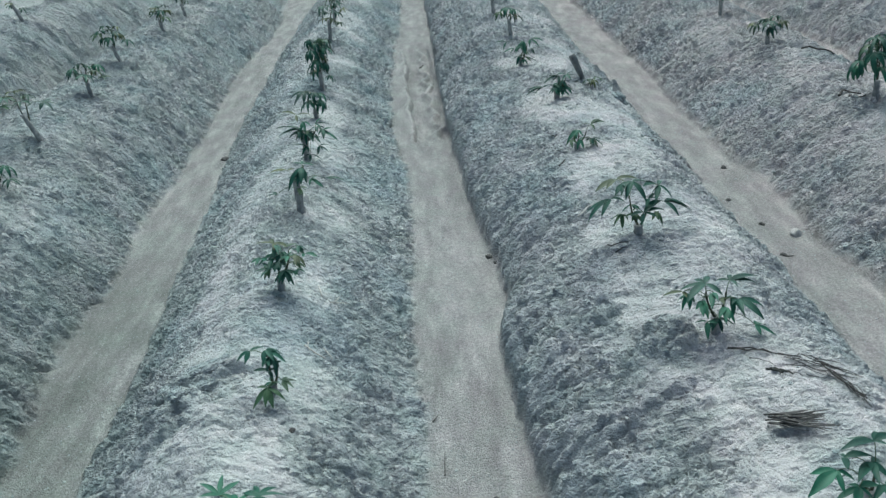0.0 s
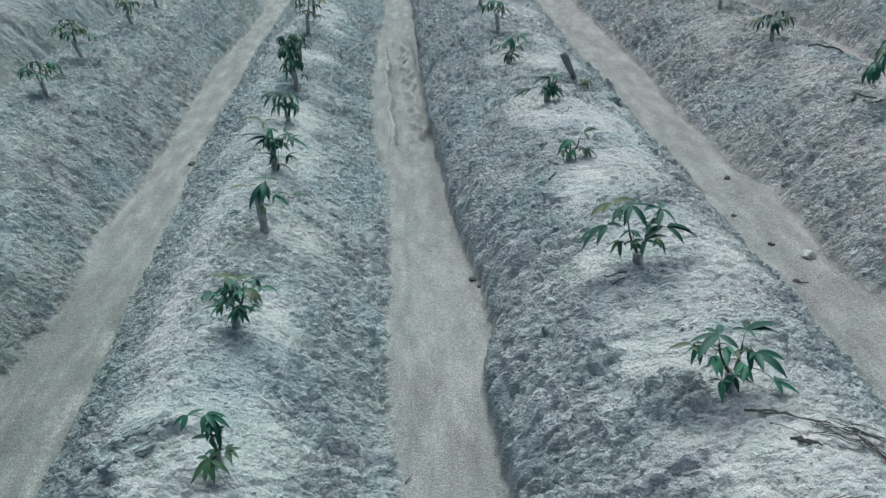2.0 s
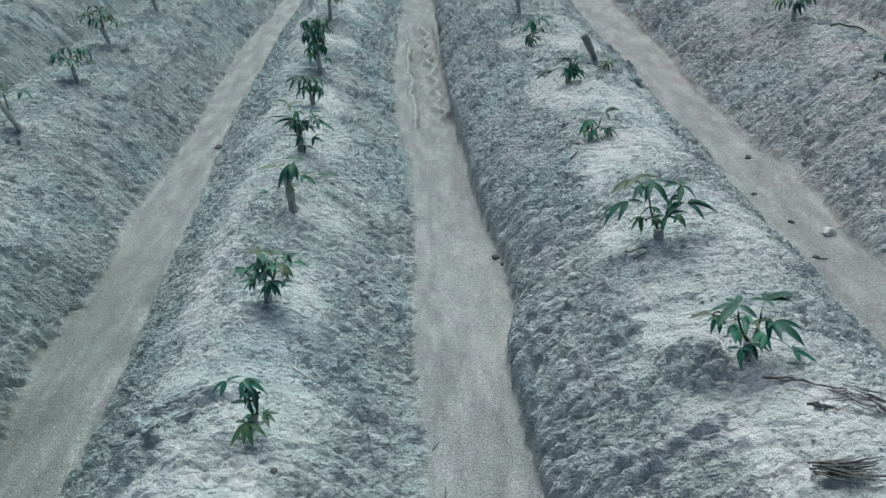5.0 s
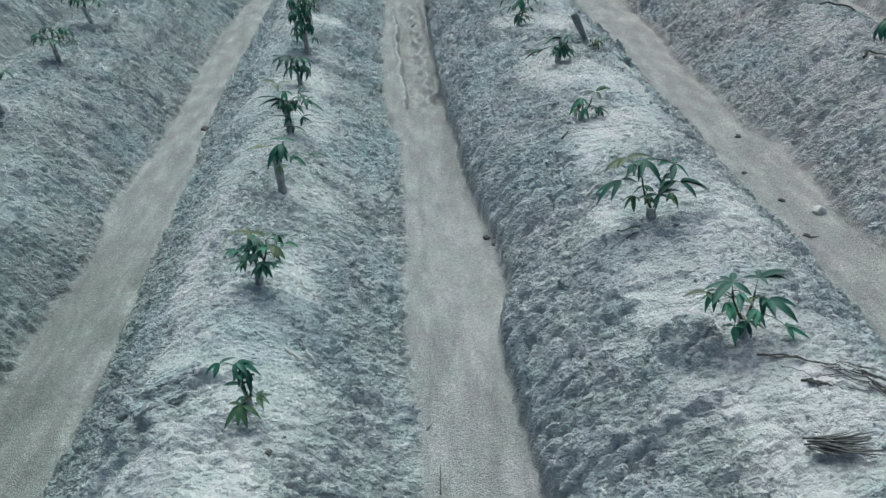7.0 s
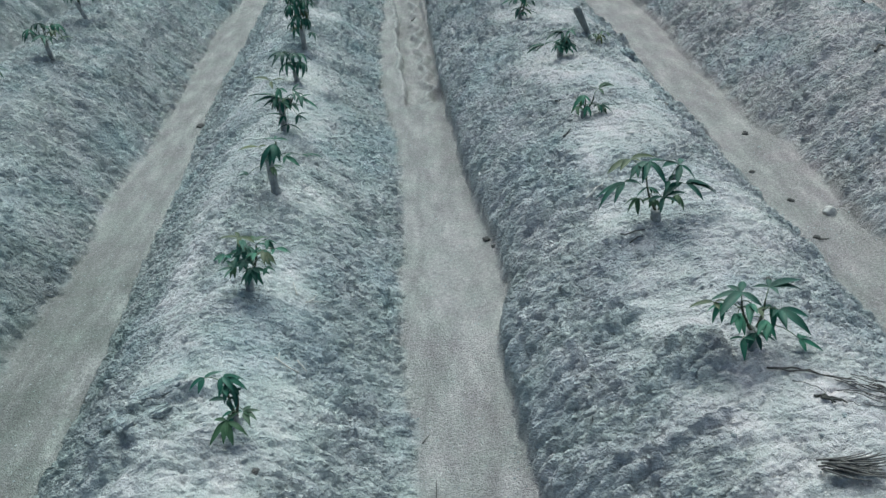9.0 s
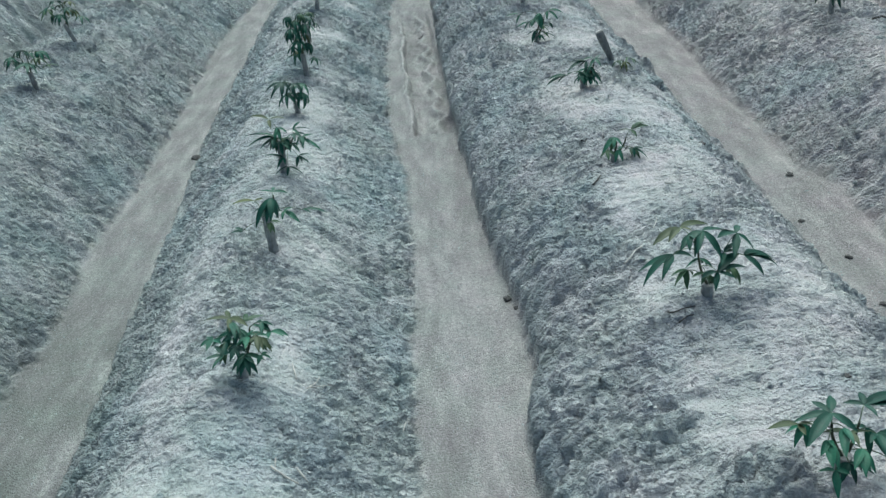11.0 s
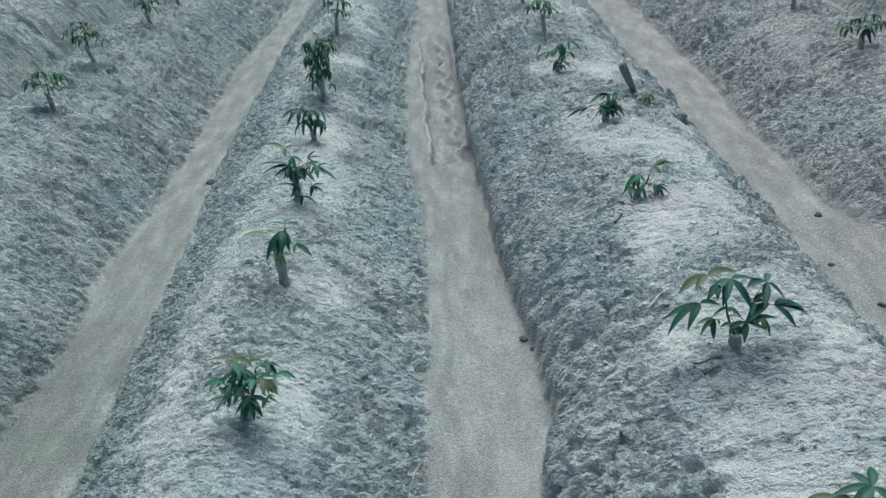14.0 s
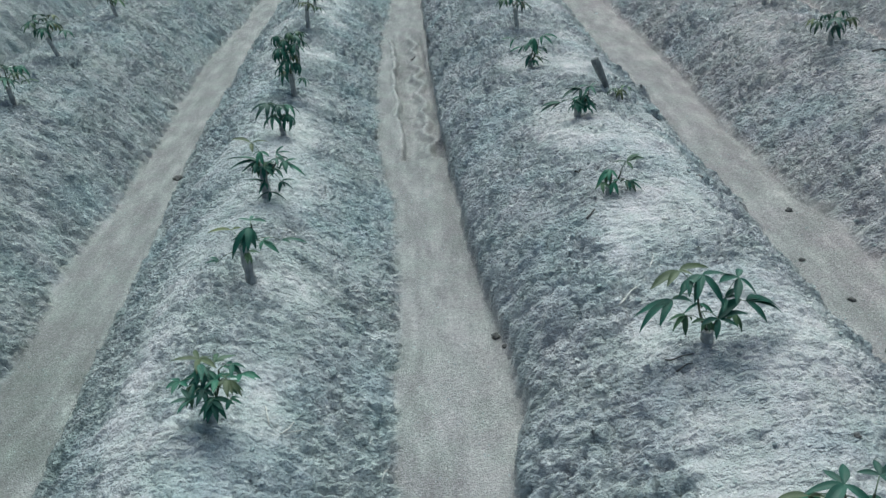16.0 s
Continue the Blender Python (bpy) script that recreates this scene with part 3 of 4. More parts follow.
def cassava(name_label, x, y, stake, leaves, shoots=(), lean=(0, 0), girth=0.014, seed=1, sink=0.012, grow=1.0, fill=0):
    """A sprouted cassava cutting.
    stake: height of the woody cutting; leaves: (dx, dy, dz, fingers, age) or (dx, dy, dz, heading, droop, size, age) of each leaf's hub;
    shoots: (dx, dy, dz) of each shoot's tip; lean: drift of the cutting's top."""
    rng = random.Random(seed)
    z = at_ground(x, y) - sink
    plant = tagged(new("cassava_plant"), name_label, "plant", "cassava plants on the ridges")
    plant.location = (x, y, z)
    plant.rotation_euler = (0, radians(4.5 if x < 0 else -2.5) + rng.uniform(-0.02, 0.02), 0)
    bm = bmesh.new()
    n = 7
    pts = [Vector((lean[0] * (i / n) ** 1.0, lean[1] * i / n, -0.02 + (stake + 0.02) * i / n)) for i in range(n + 1)]
    radii = [girth * (1.08 - 0.16 * i / n) * (1 + 0.10 * math.sin(i * 2.4 + seed)) for i in range(n + 1)]
    tube(bm, pts, radii, 10)
    for k in range(max(2, int(stake / 0.03))):
        h = (k + 0.6) / max(2, int(stake / 0.03)) * stake
        a = k * 2.4 + seed
        c = Vector((lean[0] * h / stake + 0.92 * girth * math.cos(a), lean[1] * h / stake + 0.92 * girth * math.sin(a), h))
        bmesh.ops.create_icosphere(bm, subdivisions=1, radius=girth * 0.28, matrix=Matrix.Translation(c))
    part("stake", bm, BARK, plant, "grey woody cassava cutting")
    top = Vector((lean[0], lean[1], stake * 0.93))
    tips = [Vector(s) for s in shoots] or [top + Vector((0, 0, 0.03))]
    lines = []
    for k, tip in enumerate(tips):
        frac = 0.86 if k % 2 == 0 else 0.62
        base = Vector((lean[0] * frac, lean[1] * frac, stake * frac))
        out = Vector((tip.x - base.x, tip.y - base.y, 0)) * 0.22
        line = bend(base, tip, out, 8)
        lines.append(line)
        bm = bmesh.new()
        tube(bm, line, [0.0044 - 0.0022 * i / 7 for i in range(8)], 7)
        part("shoot", bm, SHOOT, plant)
    leaves = list(leaves)
    spread = max(math.hypot(e[0], e[1]) for e in leaves)
    for k in range(fill):
        node = rng.choice(rng.choice(lines)[2:])
        a = k * 2.4 + rng.uniform(-0.4, 0.4)
        reach = spread * rng.uniform(0.1, 0.45)
        hub = node + Vector((reach * math.cos(a), reach * math.sin(a), rng.uniform(-0.015, 0.01)))
        size = rng.uniform(0.038, 0.06)
        fingers = [(math.degrees(a) + b + rng.uniform(-12, 12), rng.uniform(-62, -18), size * rng.uniform(0.75, 1.1)) for b in (-100, -50, 0, 50, 100)]
        leaves.append((*hub, fingers, "y" if rng.random() < 0.15 else "g"))
    for entry in leaves:
        hub, age = Vector(entry[:3]), entry[-1]
        if isinstance(entry[3], list):
            size = 1.0
            leaf = new("leaf", fan_mesh(entry[3], AGE[age], rng))
            leaf.matrix_basis = Matrix.Translation(hub)
        else:
            heading, droop, size = entry[3:6]
            fingers = rng.choice((5, 5, 6, 7)) if size > 0.045 else 5
            leaf = new("leaf", leaf_mesh(fingers, droop, rng.randint(0, 2), AGE[age]))
            leaf.matrix_basis = Matrix.LocRotScale(hub, Euler((rng.uniform(-0.25, 0.25), rng.uniform(-0.1, 0.25), radians(heading))), (1.15 * grow * size,) * 3)
        leaf.parent = plant
        if age == "o":
            tagged(leaf, "yellowing cassava leaf")
        node = min((p for line in lines for p in line[2:]), key=lambda p: (p - hub).length + 0.6 * max(0.0, p.z - hub.z + 0.01))
        bm = bmesh.new()
        inv = leaf.matrix_basis.inverted()
        arc = bend(node, hub, Vector((0, 0, 0.18 * (hub - node).length)), 6)
        tube(bm, [inv @ p for p in arc], [(0.0013 - 0.0004 * i / 5) / size for i in range(6)], 5)
        part("petiole", bm, PETIOLE, leaf)
    return plant


def wild_cassava(label, x, y, stake, height, spread, count, lean=(0, 0), girth=0.014, seed=1, yellow=0.1, size=0.07, droop=1.2, low=0.45, bias=0.0):
    """A cutting with leaves set round its shoots by the golden angle."""
    rng = random.Random(seed)
    leaves, shoots = [], []
    for k in range(2 if count > 5 else 1):
        a = rng.uniform(0, 6.28)
        shoots.append((lean[0] + 0.25 * spread * math.cos(a), lean[1] + 0.25 * spread * math.sin(a), height * rng.uniform(0.85, 0.98)))
    for k in range(count):
        a = k * 2.39996 + rng.uniform(-0.5, 0.5)
        h = height * (low + (1.02 - low) * ((k + 0.5) / count) ** 0.8)
        r = spread * rng.uniform(0.45, 1.0) * (0.75 + 0.4 * (1 - k / count))
        age = "o" if rng.random() < yellow else ("y" if rng.random() < 0.15 else "g")
        leaves.append((lean[0] * h / height + bias + r * math.cos(a), lean[1] + r * math.sin(a), h, math.degrees(a) + rng.uniform(-25, 25), droop * rng.uniform(0.7, 1.3), size * rng.uniform(0.75, 1.15), age))
    return cassava(label, x, y, stake, leaves, shoots, lean, girth, seed)


# ==== cassava on the ridge left of the middle furrow
cassava("young cassava shoot with upright dark green leaves on a soil ridge", -0.478, 1.225, 0.05,
        [(-0.055, 0.03, 0.085, 95, 0.5, 0.055, "g"), (-0.01, 0.0, 0.09, 60, 0.7, 0.05, "g"), (0.03, 0.02, 0.085, 35, 0.7, 0.06, "g"), (0.045, -0.03, 0.06, -20, 0.9, 0.06, "g"),
         (-0.05, -0.05, 0.06, 200, 0.9, 0.06, "g")], [(-0.01, 0.0, 0.09)], seed=3)
cassava("spindly young cassava with light green lower leaves on a ridge", -0.478, 1.69, 0.04,
        [
         (-0.010, 0.000, 0.150, [(-107, -36, 0.039), (-52, -26, 0.043), (0, -40, 0.061), (40, -41, 0.062)], "g"),
         (-0.055, 0.010, 0.142, [(-164, -36, 0.045), (-106, -33, 0.037), (29, -3, 0.041)], "g"),
         (-0.007, -0.010, 0.090, [(180, 4, 0.041), (-71, -16, 0.033), (29, -3, 0.021)], "g"),
         (0.029, -0.030, 0.070, [(0, -9, 0.035), (-32, -12, 0.039), (72, -21, 0.034), (-69, -12, 0.044)], "y"),
         (-0.008, -0.050, 0.064, [(-139, -45, 0.065), (-71, -41, 0.056), (-23, -29, 0.059), (162, -12, 0.033), (32, 1, 0.038), (-93, -37, 0.050)], "y"),
         (0.009, 0.000, 0.106, [(-75, -34, 0.038), (0, 16, 0.017), (-133, 2, 0.027)], "g"),
         (-0.010, 0.000, 0.124, [(-103, -15, 0.032), (-77, 2, 0.041)], "g")],
        [(-0.009, -0.000, 0.144), (0.013, 0.000, 0.100)], lean=(-0.004, 0), girth=0.009, seed=4, sink=0.004, fill=2)
cassava("bushy young cassava with many dark green leaves on a ridge", -0.545, 2.283, 0.05,
        [
         (-0.014, 0.030, 0.164, [(180, -2, 0.065), (120, -8, 0.047), (46, -24, 0.046), (-37, 3, 0.067), (-79, 1, 0.061)], "o"),
         (0.016, 0.050, 0.139, [(33, -7, 0.055), (0, 4, 0.026), (92, -10, 0.041)], "y"),
         (0.087, 0.010, 0.133, [(157, 12, 0.052), (-12, -10, 0.049), (-41, -1, 0.046), (-96, 9, 0.041)], "g"),
         (0.063, -0.030, 0.148, [(-137, -15, 0.045), (-87, -15, 0.052), (-68, -17, 0.045), (-29, -37, 0.051), (138, -36, 0.037)], "o"),
         (0.030, -0.060, 0.111, [(-115, -23, 0.036), (-95, -39, 0.051), (-66, -34, 0.053), (-47, -6, 0.041)], "g"),
         (-0.024, -0.050, 0.109, [(-168, 0, 0.046), (-119, -12, 0.047), (133, 9, 0.042), (83, 16, 0.042), (0, 24, 0.029)], "g"),
         (-0.058, 0.000, 0.123, [(-145, -10, 0.035), (-107, -6, 0.042), (-49, 9, 0.040), (137, -21, 0.048)], "g"),
         (-0.004, 0.000, 0.173, [(-98, -32, 0.048), (-68, -13, 0.055), (-48, -16, 0.042)], "g"),
         (0.070, -0.050, 0.107, [(-22, -20, 0.029), (-100, -16, 0.032), (59, -32, 0.027)], "g"),
         (0.036, -0.020, 0.141, [(-131, -5, 0.040), (-85, 1, 0.050), (56, 15, 0.025), (142, 14, 0.033)], "g"),
         (0.011, -0.040, 0.130, [(-105, -23, 0.045), (-75, -27, 0.035), (180, -24, 0.026), (-44, -14, 0.030)], "g")],
        [(-0.009, 0.020, 0.157), (0.038, 0.000, 0.154)], girth=0.013, seed=5, sink=0.004, fill=9)
cassava("tall bare cassava cutting with a few drooping leaves at its top", -0.545, 2.914, 0.17,
        [
         (0.013, -0.010, 0.198, [(-138, -55, 0.106), (-106, -50, 0.081), (-63, -49, 0.069), (-81, -40, 0.079), (-134, -45, 0.060), (-22, -57, 0.050)], "g"),
         (0.047, 0.000, 0.144, [(0, -29, 0.045), (-32, -27, 0.064), (49, -10, 0.041), (-97, -29, 0.035)], "g"),
         (0.106, 0.000, 0.146, [(0, -14, 0.078), (37, -23, 0.054), (-35, -5, 0.035)], "g"),
         (-0.047, 0.020, 0.174, [(180, -11, 0.077), (20, 1, 0.030), (163, -13, 0.035)], "o"),
         (-0.090, -0.020, 0.086, [(180, -17, 0.048), (132, -10, 0.055), (-126, -10, 0.013)], "g"),
         (0.009, 0.050, 0.190, [(169, -4, 0.051), (12, -12, 0.048), (91, -7, 0.040)], "g")],
        [(-0.017, -0.010, 0.111), (0.021, 0.000, 0.204)], lean=(-0.016, 0), girth=0.016, seed=6, sink=0.004, fill=2)
cassava("leafy cassava cutting with low and high leaf clusters on a ridge", -0.59, 3.54, 0.145,
        [
         (-0.001, 0.000, 0.195, [(-108, -44, 0.059), (-78, -43, 0.056), (-28, -21, 0.045), (180, -30, 0.033)], "g"),
         (-0.012, 0.000, 0.156, [(170, 1, 0.121), (-170, -14, 0.114), (-144, -23, 0.074), (180, -12, 0.084)], "g"),
         (-0.035, 0.030, 0.218, [(172, 11, 0.071), (-85, -29, 0.046), (0, -1, 0.068)], "o"),
         (0.084, -0.020, 0.154, [(22, 6, 0.053), (-10, -33, 0.067), (-56, -55, 0.042), (-7, -32, 0.091)], "g"),
         (0.009, -0.030, 0.082, [(173, 1, 0.082), (-121, -47, 0.051), (-73, -30, 0.036), (-158, -22, 0.029)], "g"),
         (0.068, -0.030, 0.084, [(23, -7, 0.053), (-96, -48, 0.045), (-27, -28, 0.051), (-47, -29, 0.032)], "g"),
         (0.051, 0.030, 0.173, [(48, 24, 0.045), (9, -5, 0.065), (-49, -17, 0.041)], "g"),
         (0.025, -0.040, 0.046, [(-159, -28, 0.062), (-88, -41, 0.040), (-20, -29, 0.066)], "g")],
        [(0.007, 0.000, 0.164), (0.058, -0.000, 0.170)], girth=0.016, seed=7, sink=0.004, fill=12)
cassava("small drooping young cassava on the crest of a ridge", -0.605, 4.22, 0.07,
        [(-0.06, 0.0, 0.165, 190, 1.2, 0.07, "g"), (-0.01, -0.02, 0.165, -90, 1.6, 0.065, "g"), (0.03, -0.02, 0.12, -60, 1.8, 0.065, "g"), (-0.035, -0.03, 0.12, 210, 1.3, 0.06, "g"), (0.02, 0.02, 0.15, 20, 1.2, 0.06, "g")],
        [(-0.015, 0.0, 0.155)], lean=(-0.01, 0), seed=8, grow=1.25)
wild_cassava("tall slender cassava covered with dark hanging leaves", -0.626, 4.83, 0.13, 0.34, 0.065, 19, lean=(-0.01, 0), girth=0.015, seed=21, droop=1.6, size=0.072, low=0.28, bias=-0.005)
wild_cassava("cassava cutting with a small leafy top on a ridge", -0.665, 5.36, 0.17, 0.24, 0.05, 6, girth=0.014, seed=22, droop=1.4, size=0.06, low=0.7)
wild_cassava("cassava cutting with spreading leaves far along the ridge", -0.695, 6.30, 0.17, 0.30, 0.10, 9, girth=0.015, seed=23, size=0.075)
wild_cassava("cassava cutting with spreading leaves far along the ridge", -0.72, 7.1, 0.14, 0.27, 0.08, 8, seed=24)
wild_cassava("cassava cutting with spreading leaves far along the ridge", -0.74, 7.95, 0.14, 0.27, 0.08, 8, seed=25)

# ==== cassava on the ridge right of the middle furrow
cassava("leafy young cassava with broad dark green leaves near dry twigs", 0.8, 1.075, 0.05,
        [
         (0.004, 0.020, 0.155, [(154, -7, 0.046), (-153, 11, 0.089), (-29, -4, 0.021), (55, -20, 0.052), (28, -22, 0.068)], "g"),
         (-0.063, 0.000, 0.145, [(9, -17, 0.063), (-117, 13, 0.046), (88, -33, 0.024)], "g"),
         (-0.087, -0.020, 0.135, [(167, -21, 0.046), (-147, -17, 0.078), (-103, -26, 0.046), (-18, -37, 0.041)], "g"),
         (-0.009, 0.000, 0.124, [(-137, 4, 0.073), (-115, 3, 0.066), (-60, -24, 0.038), (32, -38, 0.072)], "g"),
         (-0.045, -0.030, 0.094, [(-160, -9, 0.058), (106, -40, 0.040), (-48, -29, 0.031), (-120, 3, 0.058), (19, -30, 0.070)], "g"),
         (0.012, -0.020, 0.079, [(-141, -8, 0.048), (-101, -10, 0.041), (24, -34, 0.060)], "g"),
         (-0.026, -0.040, 0.062, [(-146, 0, 0.054), (-110, -6, 0.043), (-46, -24, 0.030)], "g")],
        [(-0.017, 0.000, 0.074), (0.002, 0.000, 0.096)], seed=9, sink=0.004)
cassava("low young cassava with spreading dark leaves on a short stub", 0.722, 1.694, 0.055,
        [
         (-0.025, 0.020, 0.149, [(180, -8, 0.067), (-138, -10, 0.090), (114, -12, 0.045), (62, -12, 0.058), (-54, -18, 0.052)], "g"),
         (0.048, 0.040, 0.136, [(20, -11, 0.091), (7, -22, 0.086), (-83, 2, 0.040), (144, -9, 0.034), (72, -12, 0.043)], "g"),
         (0.056, 0.000, 0.100, [(-55, -26, 0.081), (-102, -6, 0.062), (-9, -26, 0.071), (-143, 0, 0.033)], "g"),
         (-0.014, -0.010, 0.138, [(-119, -13, 0.059), (-100, 0, 0.041)], "g"),
         (-0.046, -0.020, 0.124, [(-129, -9, 0.039), (-110, -15, 0.055), (-95, -24, 0.055), (-88, 9, 0.020)], "g"),
         (0.011, 0.010, 0.101, [(-169, 14, 0.056), (0, -10, 0.037), (-95, 7, 0.040), (-140, 23, 0.051)], "o"),
         (0.013, -0.030, 0.101, [(-132, -5, 0.054), (-116, -15, 0.057), (-103, -20, 0.044), (-69, -47, 0.047)], "g"),
         (-0.042, -0.050, 0.077, [(-112, -31, 0.051), (180, -2, 0.031), (-24, -5, 0.024)], "g"),
         (-0.084, 0.020, 0.133, [(169, -12, 0.054), (-47, 20, 0.029), (-90, 1, 0.030)], "o"),
         (0.099, -0.020, 0.025, [(-26, -33, 0.060), (-83, -25, 0.033), (27, -30, 0.051), (65, -7, 0.022)], "g")],
        [(-0.026, 0.010, 0.132), (0.032, 0.020, 0.115)], girth=0.014, seed=10, sink=0.004, fill=3)
cassava("wide umbrella-shaped young cassava with long drooping leaves", 0.689, 2.323, 0.035,
        [
         (-0.064, 0.030, 0.198, [(-159, -12, 0.086), (-132, -5, 0.068), (-58, 2, 0.035), (22, -15, 0.084)], "o"),
         (-0.019, 0.000, 0.198, [(-156, -24, 0.080), (-125, -35, 0.074), (-114, -22, 0.071), (-56, -44, 0.084), (18, -25, 0.108)], "g"),
         (0.076, 0.020, 0.161, [(-26, -51, 0.073), (-109, -22, 0.079), (-150, 16, 0.082), (67, -13, 0.056), (134, -4, 0.042)], "g"),
         (-0.097, -0.020, 0.154, [(166, -33, 0.098), (-167, -37, 0.107), (-128, -31, 0.074), (18, -32, 0.074)], "g"),
         (0.086, -0.010, 0.113, [(-50, -40, 0.069), (6, -36, 0.126), (22, -34, 0.132), (37, -32, 0.098)], "g"),
         (0.006, -0.050, 0.101, [(-117, -30, 0.052), (-158, 3, 0.054), (-30, -15, 0.042), (15, -11, 0.080), (34, 4, 0.089)], "g"),
         (0.031, -0.020, 0.136, [(22, -24, 0.059), (-116, -14, 0.046), (41, -6, 0.061), (180, 33, 0.033)], "g"),
         (-0.053, -0.010, 0.197, [(-136, -23, 0.047), (-108, -25, 0.047), (-73, 3, 0.021)], "g")],
        [(-0.027, 0.000, 0.138), (0.034, 0.000, 0.109)], girth=0.016, seed=11, sink=0.004, fill=4)
cassava("small light green young cassava on the crest of a ridge", 0.66, 3.19, 0.035,
        [
         (0.070, 0.030, 0.099, [(17, -6, 0.069), (-65, -28, 0.038), (180, 2, 0.049), (35, 0, 0.070)], "y"),
         (0.006, 0.000, 0.093, [(-149, -36, 0.072), (180, -22, 0.034), (-62, -35, 0.041), (-116, -32, 0.053)], "g"),
         (0.060, -0.030, 0.055, [(-13, -39, 0.059), (-83, -52, 0.033), (162, -18, 0.033), (13, -18, 0.045)], "g"),
         (-0.028, -0.020, 0.061, [(-159, -40, 0.037), (-104, -32, 0.049), (-58, -27, 0.039)], "y"),
         (0.008, -0.030, 0.060, [(-125, -42, 0.050), (-76, -47, 0.046), (41, -23, 0.049)], "g")],
        [(0.010, 0.000, 0.075), (0.045, 0.010, 0.080)], seed=12, sink=0.004, fill=2)
cassava("young cassava with drooping dark leaves beside a leaning post", 0.705, 3.93, 0.06,
        [
         (0.063, 0.020, 0.120, [(-26, -10, 0.046), (-80, -23, 0.055), (-123, -20, 0.064), (-161, 6, 0.062), (34, 1, 0.054)], "g"),
         (0.021, 0.000, 0.124, [(164, 0, 0.074), (-167, -15, 0.093), (-104, -42, 0.055), (-152, -27, 0.049)], "g"),
         (-0.012, -0.030, 0.074, [(-151, -33, 0.049), (-123, -31, 0.042), (-89, -36, 0.050), (-34, -28, 0.041)], "g"),
         (-0.068, -0.020, 0.084, [(180, -9, 0.085), (-174, -21, 0.098), (-148, -24, 0.063), (35, -11, 0.036)], "g"),
         (0.037, -0.030, 0.050, [(-43, -42, 0.040), (-124, -36, 0.030)], "g")],
        [(0.024, 0.000, 0.107), (0.056, 0.010, 0.107)], seed=13, sink=0.004, fill=9)
cassava("young cassava with arching dark leaves on a ridge crest", 0.632, 4.76, 0.05,
        [
         (0.028, 0.000, 0.157, [(-135, -41, 0.076), (-109, -50, 0.082), (-81, -55, 0.088), (-126, -34, 0.044)], "g"),
         (0.077, 0.020, 0.155, [(-41, -36, 0.076), (12, -19, 0.051), (-116, -41, 0.058), (7, -23, 0.091)], "g"),
         (-0.073, 0.000, 0.167, [(180, 0, 0.071), (-132, -42, 0.055), (0, -22, 0.021)], "g"),
         (-0.033, -0.020, 0.125, [(180, -15, 0.070), (-147, -38, 0.046), (33, -7, 0.037)], "g"),
         (-0.003, -0.030, 0.077, [(180, -19, 0.050), (-128, -54, 0.065), (-65, -31, 0.026)], "g"),
         (0.053, -0.020, 0.049, [(0, -34, 0.060), (163, 15, 0.036), (47, -17, 0.057)], "g"),
         (0.070, 0.000, 0.100, [(-58, -41, 0.047), (38, -16, 0.034)], "g")],
        [(0.027, 0.000, 0.147), (0.052, 0.000, 0.138)], seed=14, sink=0.004, fill=5)
cassava("tiny yellowish green cassava sprout beside the post stub", 0.967, 4.243, 0.02,
        [(-0.02, 0.0, 0.05, 200, 1.2, 0.05, "y"), (0.025, 0.0, 0.055, -20, 1.0, 0.06, "y"), (0.0, -0.02, 0.045, -80, 1.4, 0.045, "o")], [(0.0, 0.0, 0.05)], girth=0.006, seed=15)
wild_cassava("cassava cutting with a tuft of leaves on top", 0.673, 5.526, 0.16, 0.24, 0.07, 8, girth=0.014, seed=31, low=0.7, yellow=0.2)
wild_cassava("cassava cutting with a tuft of leaves on top", 0.643, 6.382, 0.15, 0.24, 0.07, 8, seed=32, low=0.6)
wild_cassava("cassava cutting with a tuft of leaves on top", 0.666, 7.245, 0.15, 0.26, 0.08, 8, seed=33, low=0.6)

# ==== cassava on the outer ridges
FORK = "forked grey cassava cutting with a flat top of leaves"
wild_cassava("yellowing sparse cassava on a leaning grey cutting", -1.985, 3.90, 0.15, 0.25, 0.13, 8, lean=(-0.07, 0), girth=0.013, seed=41, yellow=0.5, low=0.8, droop=0.9, bias=-0.02)
wild_cassava(FORK, -2.0, 4.67, 0.11, 0.22, 0.085, 10, lean=(-0.015, 0), seed=42, low=0.6, girth=0.013)
wild_cassava(FORK, -2.08, 5.51, 0.13, 0.26, 0.085, 10, lean=(-0.05, 0), seed=43, low=0.6, girth=0.013)
wild_cassava(FORK, -2.07, 6.57, 0.13, 0.25, 0.08, 9, lean=(-0.03, 0), seed=44, low=0.6, girth=0.014)
wild_cassava(FORK, -2.10, 7.40, 0.13, 0.25, 0.08, 8, lean=(-0.03, 0), seed=45, low=0.6)
wild_cassava(FORK, -2.16, 8.30, 0.13, 0.25, 0.08, 8, lean=(-0.03, 0), seed=46, low=0.6)
wild_cassava("small cassava with sparse yellowing leaves on a ridge", -1.94, 3.26, 0.05, 0.12, 0.10, 5, seed=47, yellow=0.5)
wild_cassava("leafless leaning cassava cutting with one small tuft", -3.50, 7.25, 0.17, 0.19, 0.07, 4, lean=(-0.08, 0), seed=48, girth=0.014)
wild_cassava("dark bushy cassava on a far ridge of the field", -3.60, 8.34, 0.12, 0.26, 0.10, 11, seed=49, droop=1.4, low=0.4)
wild_cassava("dense dark cassava on the outer ridge beside dead branches", 2.048, 3.306, 0.08, 0.28, 0.10, 13, seed=51, size=0.085, droop=1.5, low=0.4)
wild_cassava("spreading cassava with arching leaves on the outer ridge", 2.015, 4.38, 0.09, 0.16, 0.11, 9, seed=52, size=0.062, low=0.7, droop=1.5)
